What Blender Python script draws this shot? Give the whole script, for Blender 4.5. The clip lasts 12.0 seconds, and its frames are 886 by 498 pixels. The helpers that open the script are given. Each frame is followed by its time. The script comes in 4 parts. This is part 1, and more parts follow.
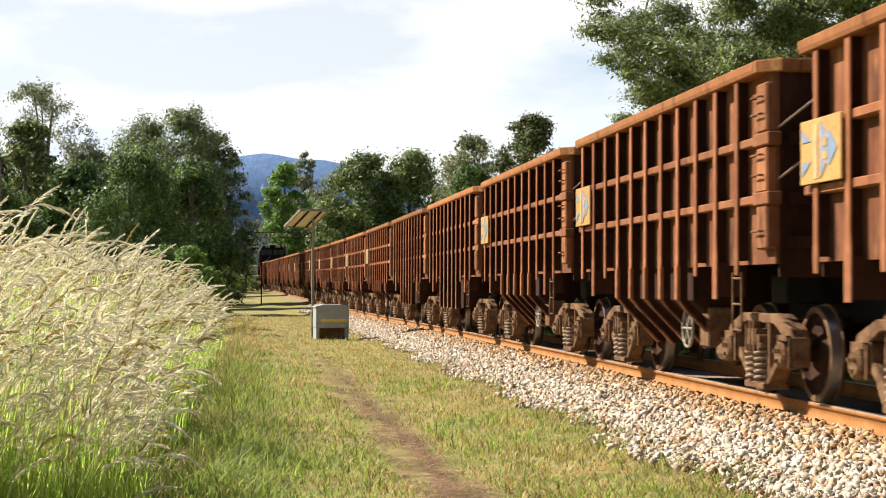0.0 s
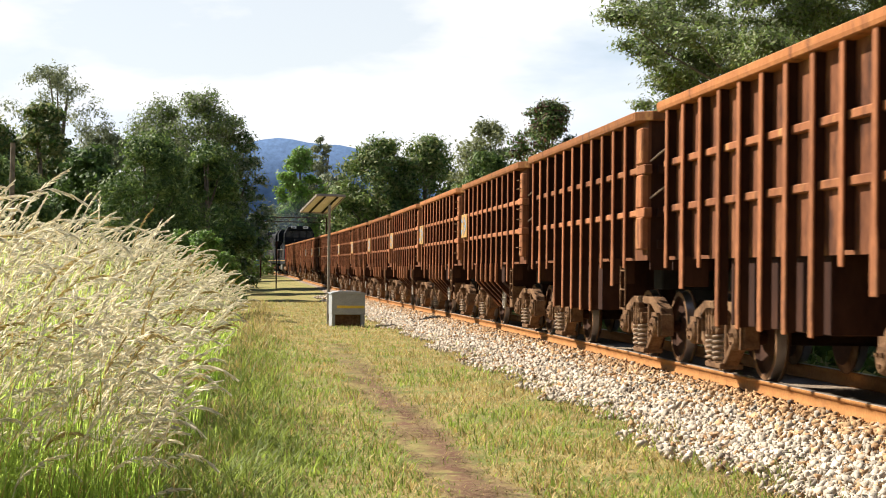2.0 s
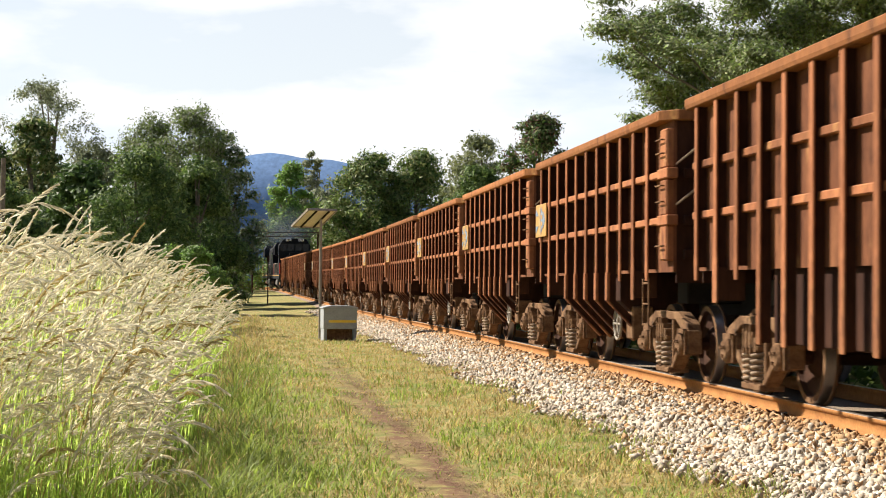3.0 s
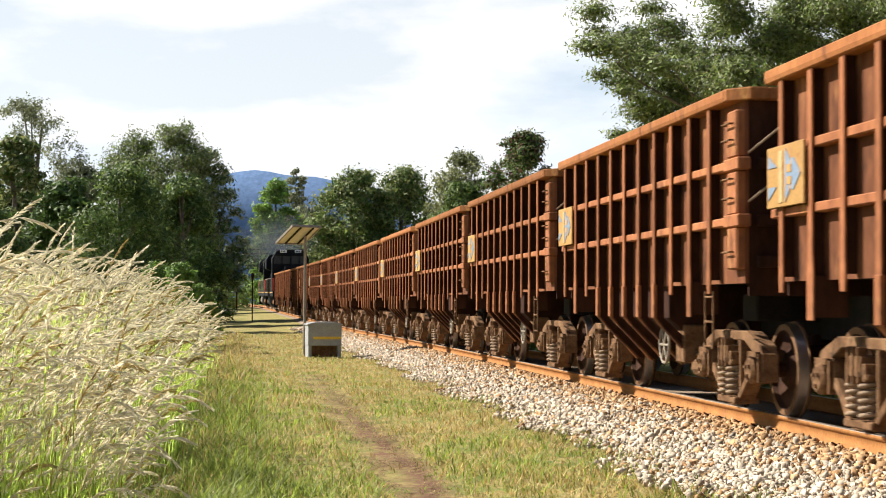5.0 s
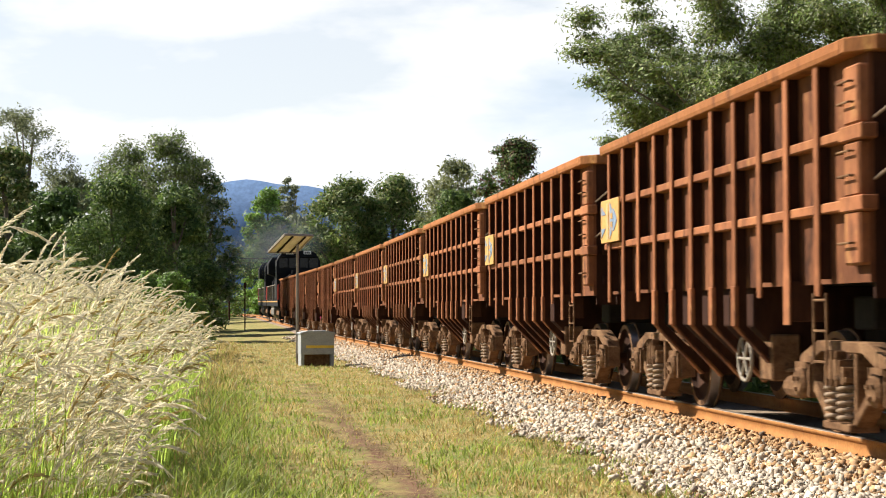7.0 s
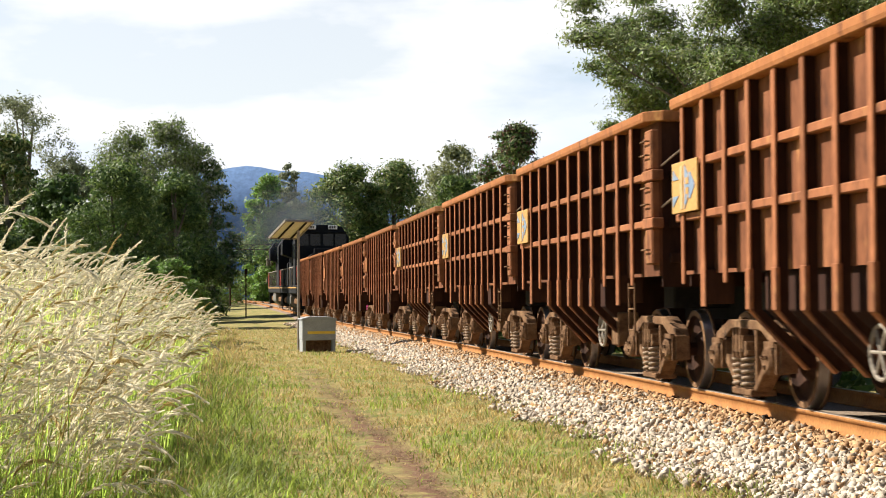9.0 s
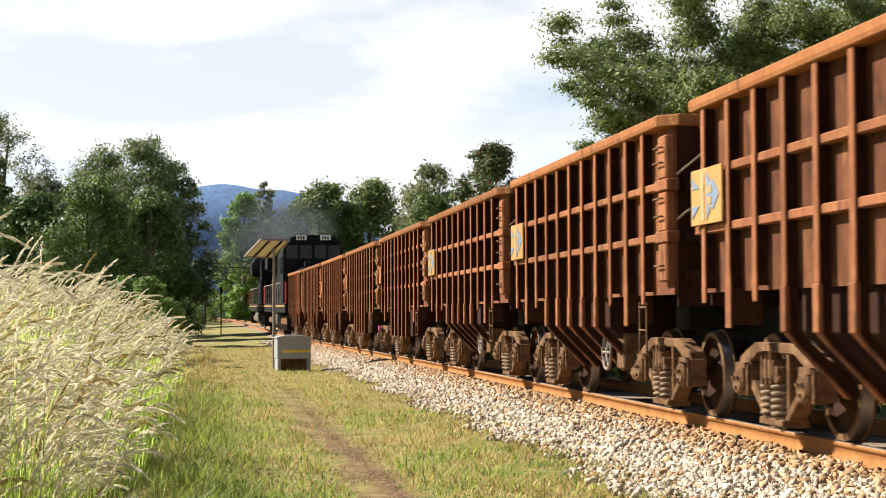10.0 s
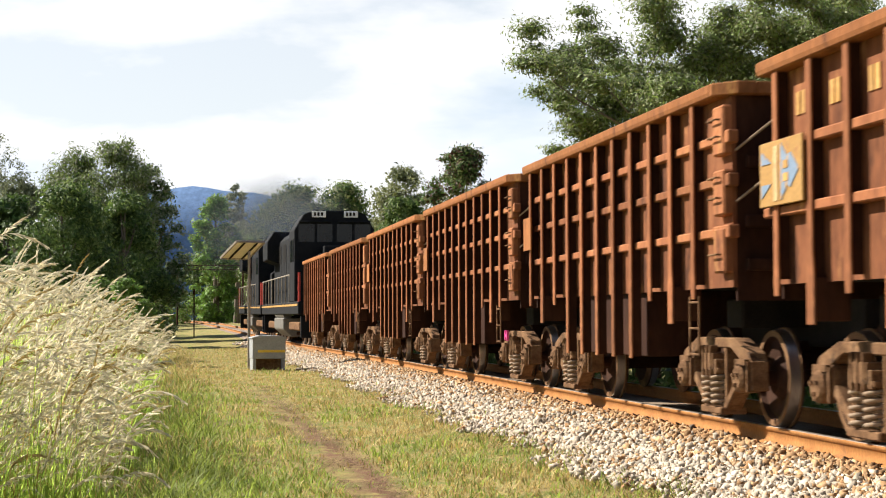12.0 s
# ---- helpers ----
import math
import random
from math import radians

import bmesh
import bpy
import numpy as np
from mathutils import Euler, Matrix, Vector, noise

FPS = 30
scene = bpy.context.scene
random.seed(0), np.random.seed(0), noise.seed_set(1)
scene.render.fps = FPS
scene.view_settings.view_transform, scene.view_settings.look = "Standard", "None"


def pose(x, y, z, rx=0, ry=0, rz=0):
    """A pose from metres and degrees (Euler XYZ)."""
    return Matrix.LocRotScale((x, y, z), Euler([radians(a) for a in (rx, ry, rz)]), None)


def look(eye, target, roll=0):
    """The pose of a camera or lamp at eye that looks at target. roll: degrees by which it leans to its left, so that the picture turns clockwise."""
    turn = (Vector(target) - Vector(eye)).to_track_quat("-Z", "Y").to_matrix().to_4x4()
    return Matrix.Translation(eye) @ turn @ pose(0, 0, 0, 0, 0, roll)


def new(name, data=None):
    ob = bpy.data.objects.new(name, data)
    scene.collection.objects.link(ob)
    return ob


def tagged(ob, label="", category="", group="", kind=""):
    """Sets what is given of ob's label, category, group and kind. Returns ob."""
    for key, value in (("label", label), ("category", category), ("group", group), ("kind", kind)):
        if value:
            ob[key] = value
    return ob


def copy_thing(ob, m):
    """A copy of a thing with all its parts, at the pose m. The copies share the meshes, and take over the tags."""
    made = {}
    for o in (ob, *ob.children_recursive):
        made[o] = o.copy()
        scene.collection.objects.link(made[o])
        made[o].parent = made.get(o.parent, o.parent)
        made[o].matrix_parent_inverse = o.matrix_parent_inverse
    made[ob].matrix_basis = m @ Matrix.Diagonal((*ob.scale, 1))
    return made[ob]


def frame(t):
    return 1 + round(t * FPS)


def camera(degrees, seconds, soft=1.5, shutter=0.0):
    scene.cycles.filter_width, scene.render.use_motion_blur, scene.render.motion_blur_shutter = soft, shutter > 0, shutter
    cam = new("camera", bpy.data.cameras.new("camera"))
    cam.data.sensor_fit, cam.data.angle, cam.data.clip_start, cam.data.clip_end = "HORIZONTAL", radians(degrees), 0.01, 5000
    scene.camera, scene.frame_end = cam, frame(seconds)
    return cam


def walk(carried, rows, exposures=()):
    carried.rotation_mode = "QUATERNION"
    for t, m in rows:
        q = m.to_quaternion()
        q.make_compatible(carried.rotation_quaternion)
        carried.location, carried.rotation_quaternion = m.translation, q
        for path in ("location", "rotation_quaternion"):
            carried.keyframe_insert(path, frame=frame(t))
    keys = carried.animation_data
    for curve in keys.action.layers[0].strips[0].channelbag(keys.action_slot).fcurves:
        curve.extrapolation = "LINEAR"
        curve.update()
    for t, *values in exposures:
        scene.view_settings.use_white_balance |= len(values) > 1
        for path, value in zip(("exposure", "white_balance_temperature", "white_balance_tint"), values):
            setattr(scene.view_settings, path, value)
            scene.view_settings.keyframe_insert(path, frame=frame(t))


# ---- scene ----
cam = camera(29.86, 12.0, soft=1.0, shutter=0.2)
PATH = [  # seconds, eye, turn to the right, tilt up, lean (degrees)
    (0, (0.031, -0.621, 1.636), 6.698, 1.327, 0.229),
    (0.5, (-0.002, -0.259, 1.646), 6.643, 1.281, 0.206),
    (1, (-0.018, -0.039, 1.656), 6.624, 1.072, 0.217),
    (1.5, (-0.004, -0.011, 1.662), 5.579, 0.439, 0.190),
    (2, (0.001, -0.040, 1.677), 6.204, 0.831, 0.669),
    (2.5, (-0.001, 0.010, 1.663), 6.460, 1.152, 0.528),
    (3, (-0.000, 0.014, 1.669), 6.493, 1.325, 0.435),
    (5, (0.007, 0.033, 1.652), 7.017, 1.905, 0.248),
    (5.5, (-0.000, -0.000, 1.650), 7.000, 1.948, 0.000),
    (6, (-0.002, 0.034, 1.645), 7.023, 2.008, -0.113),
    (6.5, (0.007, 0.023, 1.652), 7.129, 2.107, -0.164),
    (7, (0.016, 0.050, 1.642), 7.276, 2.189, -0.117),
    (9, (0.004, 0.066, 1.632), 7.256, 1.692, -0.386),
    (9.5, (0.002, 0.013, 1.641), 7.496, 2.061, -0.364),
    (10, (-0.001, -0.006, 1.640), 8.097, 2.337, -0.193),
    (10.5, (0.003, -0.001, 1.638), 8.578, 2.607, -0.357),
    (11, (-0.074, -0.435, 1.625), 8.533, 2.914, -0.520),
    (11.5, (-0.180, -1.145, 1.571), 8.726, 3.231, -0.191),
    (12, (-0.191, -1.150, 1.579), 9.096, 2.423, -0.196),
]
walk(cam, [(t, pose(*eye, 90 + tilt, 0, -turn) @ pose(0, 0, 0, 0, 0, lean)) for t, eye, turn, tilt, lean in PATH])

# ---- world, sun, exposure ----
SUN_TURN, SUN_HEIGHT = 54.0, 39.0  # degrees left of +Y, above the horizon
scene.view_settings.exposure = 1.18
world = bpy.data.worlds.new("sky")
scene.world = world
world.use_nodes = True
wn, wl = world.node_tree.nodes, world.node_tree.links
wn.clear()
sky = wn.new("ShaderNodeTexSky")
sky.sky_type, sky.sun_disc = "NISHITA", False
sky.sun_elevation, sky.sun_rotation = radians(SUN_HEIGHT), radians(-SUN_TURN)
sky.air_density, sky.dust_density, sky.ozone_density = 1.0, 0.6, 1.5
co = wn.new("ShaderNodeTexCoord")
mp = wn.new("ShaderNodeMapping")
mp.inputs["Scale"].default_value = (1.0, 1.0, 3.0)
mp.inputs["Location"].default_value = (0.35, 0.2, 0.14)
n1 = wn.new("ShaderNodeTexNoise")
n1.inputs["Scale"].default_value, n1.inputs["Detail"].default_value = 3.4, 7.0
n1.inputs["Roughness"].default_value = 0.52
r1 = wn.new("ShaderNodeValToRGB")
r1.color_ramp.elements[0].position, r1.color_ramp.elements[1].position = 0.25, 0.33
r1.color_ramp.elements[0].color = (0.58, 0.58, 0.58, 1)
n2 = wn.new("ShaderNodeTexNoise")
n2.inputs["Scale"].default_value, n2.inputs["Detail"].default_value = 4.0, 5.0
r2 = wn.new("ShaderNodeValToRGB")
r2.color_ramp.elements[0].position, r2.color_ramp.elements[1].position = 0.36, 0.52
r2.color_ramp.elements[0].color, r2.color_ramp.elements[1].color = (0.78, 0.86, 0.98, 1), (1.0, 1.0, 1.0, 1)
bg1, bg2, mixw = wn.new("ShaderNodeBackground"), wn.new("ShaderNodeBackground"), wn.new("ShaderNodeMixShader")
bg1.inputs["Strength"].default_value = 0.05
bg2.inputs["Strength"].default_value = 0.50
wo = wn.new("ShaderNodeOutputWorld")
wl.new(co.outputs["Generated"], mp.inputs["Vector"])
for n in (n1, n2):
    wl.new(mp.outputs["Vector"], n.inputs["Vector"])
# thicker cloud low down and towards the east
sep = wn.new("ShaderNodeSeparateXYZ")
wl.new(co.outputs["Generated"], sep.inputs[0])
thick = wn.new("ShaderNodeMath")
thick.operation = "MULTIPLY_ADD"
thick.inputs[1].default_value = 0.42
wl.new(sep.outputs["X"], thick.inputs[0])
wl.new(n1.outputs["Fac"], thick.inputs[2])
thin = wn.new("ShaderNodeMath")
thin.operation = "MULTIPLY_ADD"
thin.inputs[1].default_value = -1.5
wl.new(sep.outputs["Z"], thin.inputs[0])
wl.new(thick.outputs[0], thin.inputs[2])
wl.new(thin.outputs[0], r1.inputs["Fac"])
wl.new(n2.outputs["Fac"], r2.inputs["Fac"])
wl.new(sky.outputs["Color"], bg1.inputs["Color"])
wl.new(r2.outputs["Color"], bg2.inputs["Color"])
# the clouds thin out towards the zenith
sp = wn.new("ShaderNodeSeparateXYZ")
fall = wn.new("ShaderNodeMapRange")
fall.inputs["From Min"].default_value, fall.inputs["From Max"].default_value = 0.29, 0.18
cover = wn.new("ShaderNodeMath")
cover.operation = "MULTIPLY"
wl.new(co.outputs["Generated"], sp.inputs[0])
wl.new(sp.outputs["Z"], fall.inputs["Value"])
wl.new(fall.outputs["Result"], cover.inputs[0])
wl.new(r1.outputs["Color"], cover.inputs[1])
wl.new(cover.outputs[0], mixw.inputs["Fac"])
wl.new(bg1.outputs["Background"], mixw.inputs[1])
wl.new(bg2.outputs["Background"], mixw.inputs[2])
wl.new(mixw.outputs["Shader"], wo.inputs["Surface"])

sun = new("sun", bpy.data.lights.new("sun", "SUN"))
sun.data.energy, sun.data.angle, sun.data.color = 5.0, radians(0.55), (1.0, 0.93, 0.82)
a, e = radians(SUN_TURN), radians(SUN_HEIGHT)
SUN_DIR = Vector((-math.sin(a) * math.cos(e), math.cos(a) * math.cos(e), math.sin(e)))
sun.matrix_world = look(SUN_DIR * 200, (0, 0, 0))


# ---- materials ----
def material(name, colours, scale=4.0, rough=0.8, metal=0.0, bump=0.0, bump_scale=60.0, island=0.0, spots=None, translucent=0.0, stretch=(1, 1, 1), rand=0.0):
    """Base colours blended by noise at two sizes; spots: (colour, scale, threshold) of stains; island: hue spread per piece."""
    m = bpy.data.materials.new(name)
    m.use_nodes = True
    nt, ln = m.node_tree.nodes, m.node_tree.links
    bs, out = nt["Principled BSDF"], nt["Material Output"]
    tc = nt.new("ShaderNodeTexCoord")
    mpn = nt.new("ShaderNodeMapping")
    mpn.inputs["Scale"].default_value = stretch
    ln.new(tc.outputs["Object"], mpn.inputs["Vector"])

    def noisy(sc, detail=6.0):
        n = nt.new("ShaderNodeTexNoise")
        n.inputs["Scale"].default_value, n.inputs["Detail"].default_value = sc, detail
        n.inputs["Roughness"].default_value = 0.62
        ln.new(mpn.outputs["Vector"], n.inputs["Vector"])
        return n

    base = noisy(scale)
    ramp = nt.new("ShaderNodeValToRGB")
    el = ramp.color_ramp.elements
    for i, c in enumerate(colours):
        p = 0.3 + 0.4 * i / max(1, len(colours) - 1)
        q = el[i] if i < 2 else el.new(p)
        q.position, q.color = p, (*c, 1)
    ln.new(base.outputs["Fac"], ramp.inputs["Fac"])
    col = ramp.outputs["Color"]

    def mixed(fac, c2, kind="MIX", amount=None):
        nonlocal col
        mx = nt.new("ShaderNodeMix")
        mx.data_type, mx.blend_type = "RGBA", kind
        if amount is not None:
            mx.inputs["Factor"].default_value = amount
        else:
            ln.new(fac, mx.inputs["Factor"])
        ln.new(col, mx.inputs["A"])
        if isinstance(c2, tuple):
            mx.inputs["B"].default_value = (*c2, 1)
        else:
            ln.new(c2, mx.inputs["B"])
        col = mx.outputs["Result"]

    for c, sc, th in spots or ():
        sp = noisy(sc, 8.0)
        rm = nt.new("ShaderNodeMapRange")
        rm.inputs["From Min"].default_value, rm.inputs["From Max"].default_value = th, th + 0.10
        ln.new(sp.outputs["Fac"], rm.inputs["Value"])
        mixed(rm.outputs["Result"], c)
    fine = noisy(scale * 9, 4.0)
    fr = nt.new("ShaderNodeValToRGB")
    fr.color_ramp.elements[0].position, fr.color_ramp.elements[1].position = 0.25, 0.75
    fr.color_ramp.elements[0].color, fr.color_ramp.elements[1].color = (0.72, 0.72, 0.72, 1), (1.22, 1.22, 1.22, 1)
    ln.new(fine.outputs["Fac"], fr.inputs["Fac"])
    mixed(None, fr.outputs["Color"], "MULTIPLY", 1.0)
    if island or rand:
        if island:
            src = nt.new("ShaderNodeNewGeometry").outputs["Random Per Island"]
        else:
            src = nt.new("ShaderNodeObjectInfo").outputs["Random"]
        w = island or rand
        mr = nt.new("ShaderNodeMapRange")
        mr.inputs["To Min"].default_value, mr.inputs["To Max"].default_value = 1 - w, 1 + w
        ln.new(src, mr.inputs["Value"])
        hs = nt.new("ShaderNodeHueSaturation")
        ln.new(mr.outputs["Result"], hs.inputs["Value"])
        ln.new(col, hs.inputs["Color"])
        hs.inputs["Hue"].default_value = 0.5
        col = hs.outputs["Color"]
    ln.new(col, bs.inputs["Base Color"])
    bs.inputs["Roughness"].default_value, bs.inputs["Metallic"].default_value = rough, metal
    bs.inputs["Specular IOR Level"].default_value = 0.10 if rough >= 0.75 else 0.3
    if bump:
        bn = noisy(bump_scale, 5.0)
        bp = nt.new("ShaderNodeBump")
        bp.inputs["Strength"].default_value, bp.inputs["Distance"].default_value = bump, 0.02
        ln.new(bn.outputs["Fac"], bp.inputs["Height"])
        ln.new(bp.outputs["Normal"], bs.inputs["Normal"])
    if translucent:
        tr = nt.new("ShaderNodeBsdfTranslucent")
        ln.new(col, tr.inputs["Color"])
        ms = nt.new("ShaderNodeMixShader")
        ms.inputs["Fac"].default_value = translucent
        ln.new(bs.outputs["BSDF"], ms.inputs[1])
        ln.new(tr.outputs["BSDF"], ms.inputs[2])
        ln.new(ms.outputs["Shader"], out.inputs["Surface"])
    return m


RUST = material("rusted_steel", [(0.18, 0.065, 0.029), (0.27, 0.104, 0.045), (0.34, 0.145, 0.060)], 1.6, 0.8, 0.0, 0.3, 40,
                spots=[((0.10, 0.040, 0.022), 1.3, 0.56), ((0.40, 0.20, 0.075), 4.5, 0.60)], rand=0.25, stretch=(1, 1, 0.45))
# dusty brown steel with the shade of recesses and undersides put into the colour
RUST_SHADED = material("dusty_shade_dark_steel", [(0.020, 0.008, 0.005), (0.036, 0.014, 0.008), (0.062, 0.025, 0.013)], 1.4, 0.88, 0.0, 0.2, 30,
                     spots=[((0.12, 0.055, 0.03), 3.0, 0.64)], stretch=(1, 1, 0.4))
RUST_SHEET = material("brown_side_sheet", [(0.075, 0.027, 0.013), (0.16, 0.060, 0.027), (0.25, 0.104, 0.046)], 1.8, 0.85, 0.0, 0.3, 35,
                      spots=[((0.055, 0.022, 0.012), 2.3, 0.56), ((0.36, 0.17, 0.065), 3.4, 0.60)], rand=0.25, stretch=(1, 1, 0.4))
RUST_BRIGHT = material("orange_rust", [(0.25, 0.094, 0.033), (0.33, 0.136, 0.049)], 2.0, 0.8, 0.0, 0.25, 40,
                       spots=[((0.12, 0.046, 0.022), 2.4, 0.55), ((0.41, 0.20, 0.065), 6.0, 0.62)], rand=0.25, stretch=(1, 1, 0.5))
BOGIE = material("dusty_cast_iron", [(0.070, 0.036, 0.018), (0.155, 0.083, 0.042), (0.24, 0.138, 0.072)], 5.0, 0.92, 0.0, 0.5, 50,
                 spots=[((0.06, 0.035, 0.022), 6.0, 0.58)])
# dusty tan, lightened beyond the bogie's to paint sunlight on the coils
SPRING = material("sun_lightened_dusty_steel", [(0.22, 0.15, 0.10), (0.36, 0.27, 0.19)], 8.0, 0.8)
# oxidised steel, darkened so that wheel discs look shaded by frame and body
WHEEL = material("oxidised_shade_dark_steel", [(0.03, 0.014, 0.009), (0.065, 0.030, 0.018)], 6.0, 0.78, 0.1, 0.2, 50)
TREAD = material("worn_bright_steel", [(0.35, 0.30, 0.27), (0.5, 0.46, 0.42)], 8.0, 0.32, 0.9)
RAIL = material("rusty_rail_side", [(0.27, 0.115, 0.036), (0.38, 0.175, 0.058)], 3.0, 0.8, 0.0, 0.3, 70,
                spots=[((0.18, 0.08, 0.04), 2.0, 0.62)])
RAIL_TOP = material("polished_rail_head", [(0.42, 0.34, 0.28), (0.55, 0.47, 0.40)], 3.0, 0.35, 0.8)
ORE = material("iron_ore", [(0.06, 0.028, 0.018), (0.11, 0.05, 0.03)], 6.0, 0.95, 0.0, 0.8, 18)
YELLOW = material("faded_yellow_paint", [(0.38, 0.200, 0.050), (0.46, 0.265, 0.080)], 3.0, 0.6, spots=[((0.34, 0.15, 0.05), 6.0, 0.58)], rand=0.2)
YELLOW_WORN = material("worn_cream_paint", [(0.40, 0.28, 0.13), (0.47, 0.34, 0.17)], 5.0, 0.7, spots=[((0.33, 0.16, 0.06), 6.0, 0.54)])
BLUE = material("faded_blue_paint", [(0.13, 0.20, 0.30), (0.20, 0.25, 0.32)], 6.0, 0.6, spots=[((0.40, 0.23, 0.07), 7.0, 0.56)])
STONE = material("ballast_stone", [(0.34, 0.275, 0.20), (0.56, 0.49, 0.40)], 9.0, 0.9, island=0.38)
STONE_PIECE = material("ballast_stone_piece", [(0.34, 0.275, 0.20), (0.56, 0.49, 0.40)], 9.0, 0.9, rand=0.38)
STONE_RUSTY = material("rust_dusted_stone", [(0.31, 0.165, 0.075), (0.44, 0.30, 0.17)], 9.0, 0.9, island=0.38)
BED = material("ballast_bed", [(0.20, 0.14, 0.10), (0.30, 0.24, 0.18)], 14.0, 0.95, bump=0.8, bump_scale=40)
SLEEPER = material("weathered_sleeper", [(0.10, 0.075, 0.055), (0.18, 0.13, 0.10)], 6.0, 0.9, bump=0.4)
BARK = material("bark", [(0.10, 0.08, 0.06), (0.20, 0.165, 0.13)], 6.0, 0.9, bump=0.5, bump_scale=20)
CONCRETE = material("painted_grey_metal", [(0.27, 0.28, 0.28), (0.34, 0.35, 0.35)], 5.0, 0.6, spots=[((0.25, 0.22, 0.18), 3.5, 0.62)])
# black for small dark fittings, and for painted shade on wagon underframes
DARK = material("black_paint_and_shade", [(0.014, 0.012, 0.010), (0.028, 0.022, 0.018)], 5.0, 0.8)
PANEL = material("canopy_cream_panel", [(0.55, 0.47, 0.33), (0.66, 0.58, 0.43)], 4.0, 0.6)
POLE = material("weathered_pole", [(0.20, 0.165, 0.13), (0.30, 0.255, 0.20)], 5.0, 0.6, 0.2)
YELLOW_NEW = material("yellow_band", [(0.70, 0.45, 0.04), (0.75, 0.52, 0.07)], 5.0, 0.5)
LOCO = material("dark_blue_paint", [(0.006, 0.007, 0.009), (0.012, 0.013, 0.015)], 3.0, 0.8, spots=[((0.03, 0.026, 0.023), 3.0, 0.6)])
LOCO.node_tree.nodes["Principled BSDF"].inputs["Specular IOR Level"].default_value = 0.12
LOCO_RED = material("red_paint", [(0.40, 0.04, 0.03), (0.5, 0.06, 0.04)], 4.0, 0.5)
WHITE = material("white_paint", [(0.72, 0.72, 0.70), (0.8, 0.8, 0.78)], 4.0, 0.5)
PINK = material("pink_plastic", [(0.75, 0.06, 0.28), (0.8, 0.10, 0.34)], 6.0, 0.5)
GLASS = material("cab_glass", [(0.006, 0.007, 0.009), (0.010, 0.012, 0.014)], 2.0, 0.25)
TANK = material("dusty_grey_tank", [(0.10, 0.095, 0.085), (0.17, 0.155, 0.135)], 3.0, 0.7)
# aerial haze is painted in as the ridge's blue base colour
MOUNTAIN = material("haze_tinted_ridge", [(0.095, 0.165, 0.30), (0.115, 0.19, 0.34)], 0.012, 1.0)


def leaf_material(name, c1, c2, w=0.45, translucent=0.34):
    return material(name, [c1, c2], 0.5, 0.6, island=w, translucent=translucent)


LEAF_DARK = leaf_material("dark_leaf", (0.048, 0.094, 0.020), (0.098, 0.155, 0.036))
LEAF_MID = leaf_material("mid_leaf", (0.13, 0.195, 0.045), (0.21, 0.27, 0.075))
LEAF_GREY = leaf_material("grey_green_leaf", (0.17, 0.195, 0.11), (0.25, 0.27, 0.15))
LEAF_BRIGHT = leaf_material("bright_leaf", (0.14, 0.27, 0.04), (0.22, 0.36, 0.07))
LEAF_OLIVE = leaf_material("olive_leaf", (0.15, 0.17, 0.055), (0.23, 0.24, 0.085))
LEAF_RED = leaf_material("reddish_leaf", (0.09, 0.045, 0.03), (0.13, 0.065, 0.04))
BLADE = material("green_grass_blade", [(0.18, 0.26, 0.035), (0.31, 0.36, 0.075)], 0.8, 0.6, island=0.35, translucent=0.5)
BLADE_DRY = material("dry_grass_blade", [(0.42, 0.31, 0.11), (0.52, 0.40, 0.16)], 0.8, 0.7, island=0.3, translucent=0.3)
TALL_BLADE = material("tall_grass_blade", [(0.31, 0.46, 0.06), (0.50, 0.60, 0.15)], 0.8, 0.6, island=0.35, translucent=0.68)
LITTER = material("brown_litter", [(0.14, 0.08, 0.048), (0.29, 0.19, 0.11)], 3.0, 0.9, island=0.4)
PLUME = material("cream_grass_plume", [(0.72, 0.65, 0.47), (0.85, 0.79, 0.62)], 2.0, 0.8, island=0.22, translucent=0.45)


# ---- mesh helpers ----
def block(bm, x0, x1, y0, y1, z0, z1, taper=0.0):
    v = [bm.verts.new((x, y, z)) for z, k in ((z0, taper), (z1, 0)) for x, y in ((x0 + k, y0 + k), (x1 - k, y0 + k), (x1 - k, y1 - k), (x0 + k, y1 - k))]
    for f in ((3, 2, 1, 0), (4, 5, 6, 7), (0, 1, 5, 4), (1, 2, 6, 5), (2, 3, 7, 6), (3, 0, 4, 7)):
        bm.faces.new([v[i] for i in f])


def prism(bm, pts, axis, a, b):
    """A closed outline pts, drawn out along the axis ("x", "y" or "z") from a to b."""
    def at(p, k):
        return {"x": (k, p[0], p[1]), "y": (p[0], k, p[1]), "z": (p[0], p[1], k)}[axis]
    lo, hi = [bm.verts.new(at(p, a)) for p in pts], [bm.verts.new(at(p, b)) for p in pts]
    bm.faces.new(lo[::-1])
    bm.faces.new(hi)
    for i in range(len(pts)):
        j = (i + 1) % len(pts)
        bm.faces.new((lo[i], lo[j], hi[j], hi[i]))


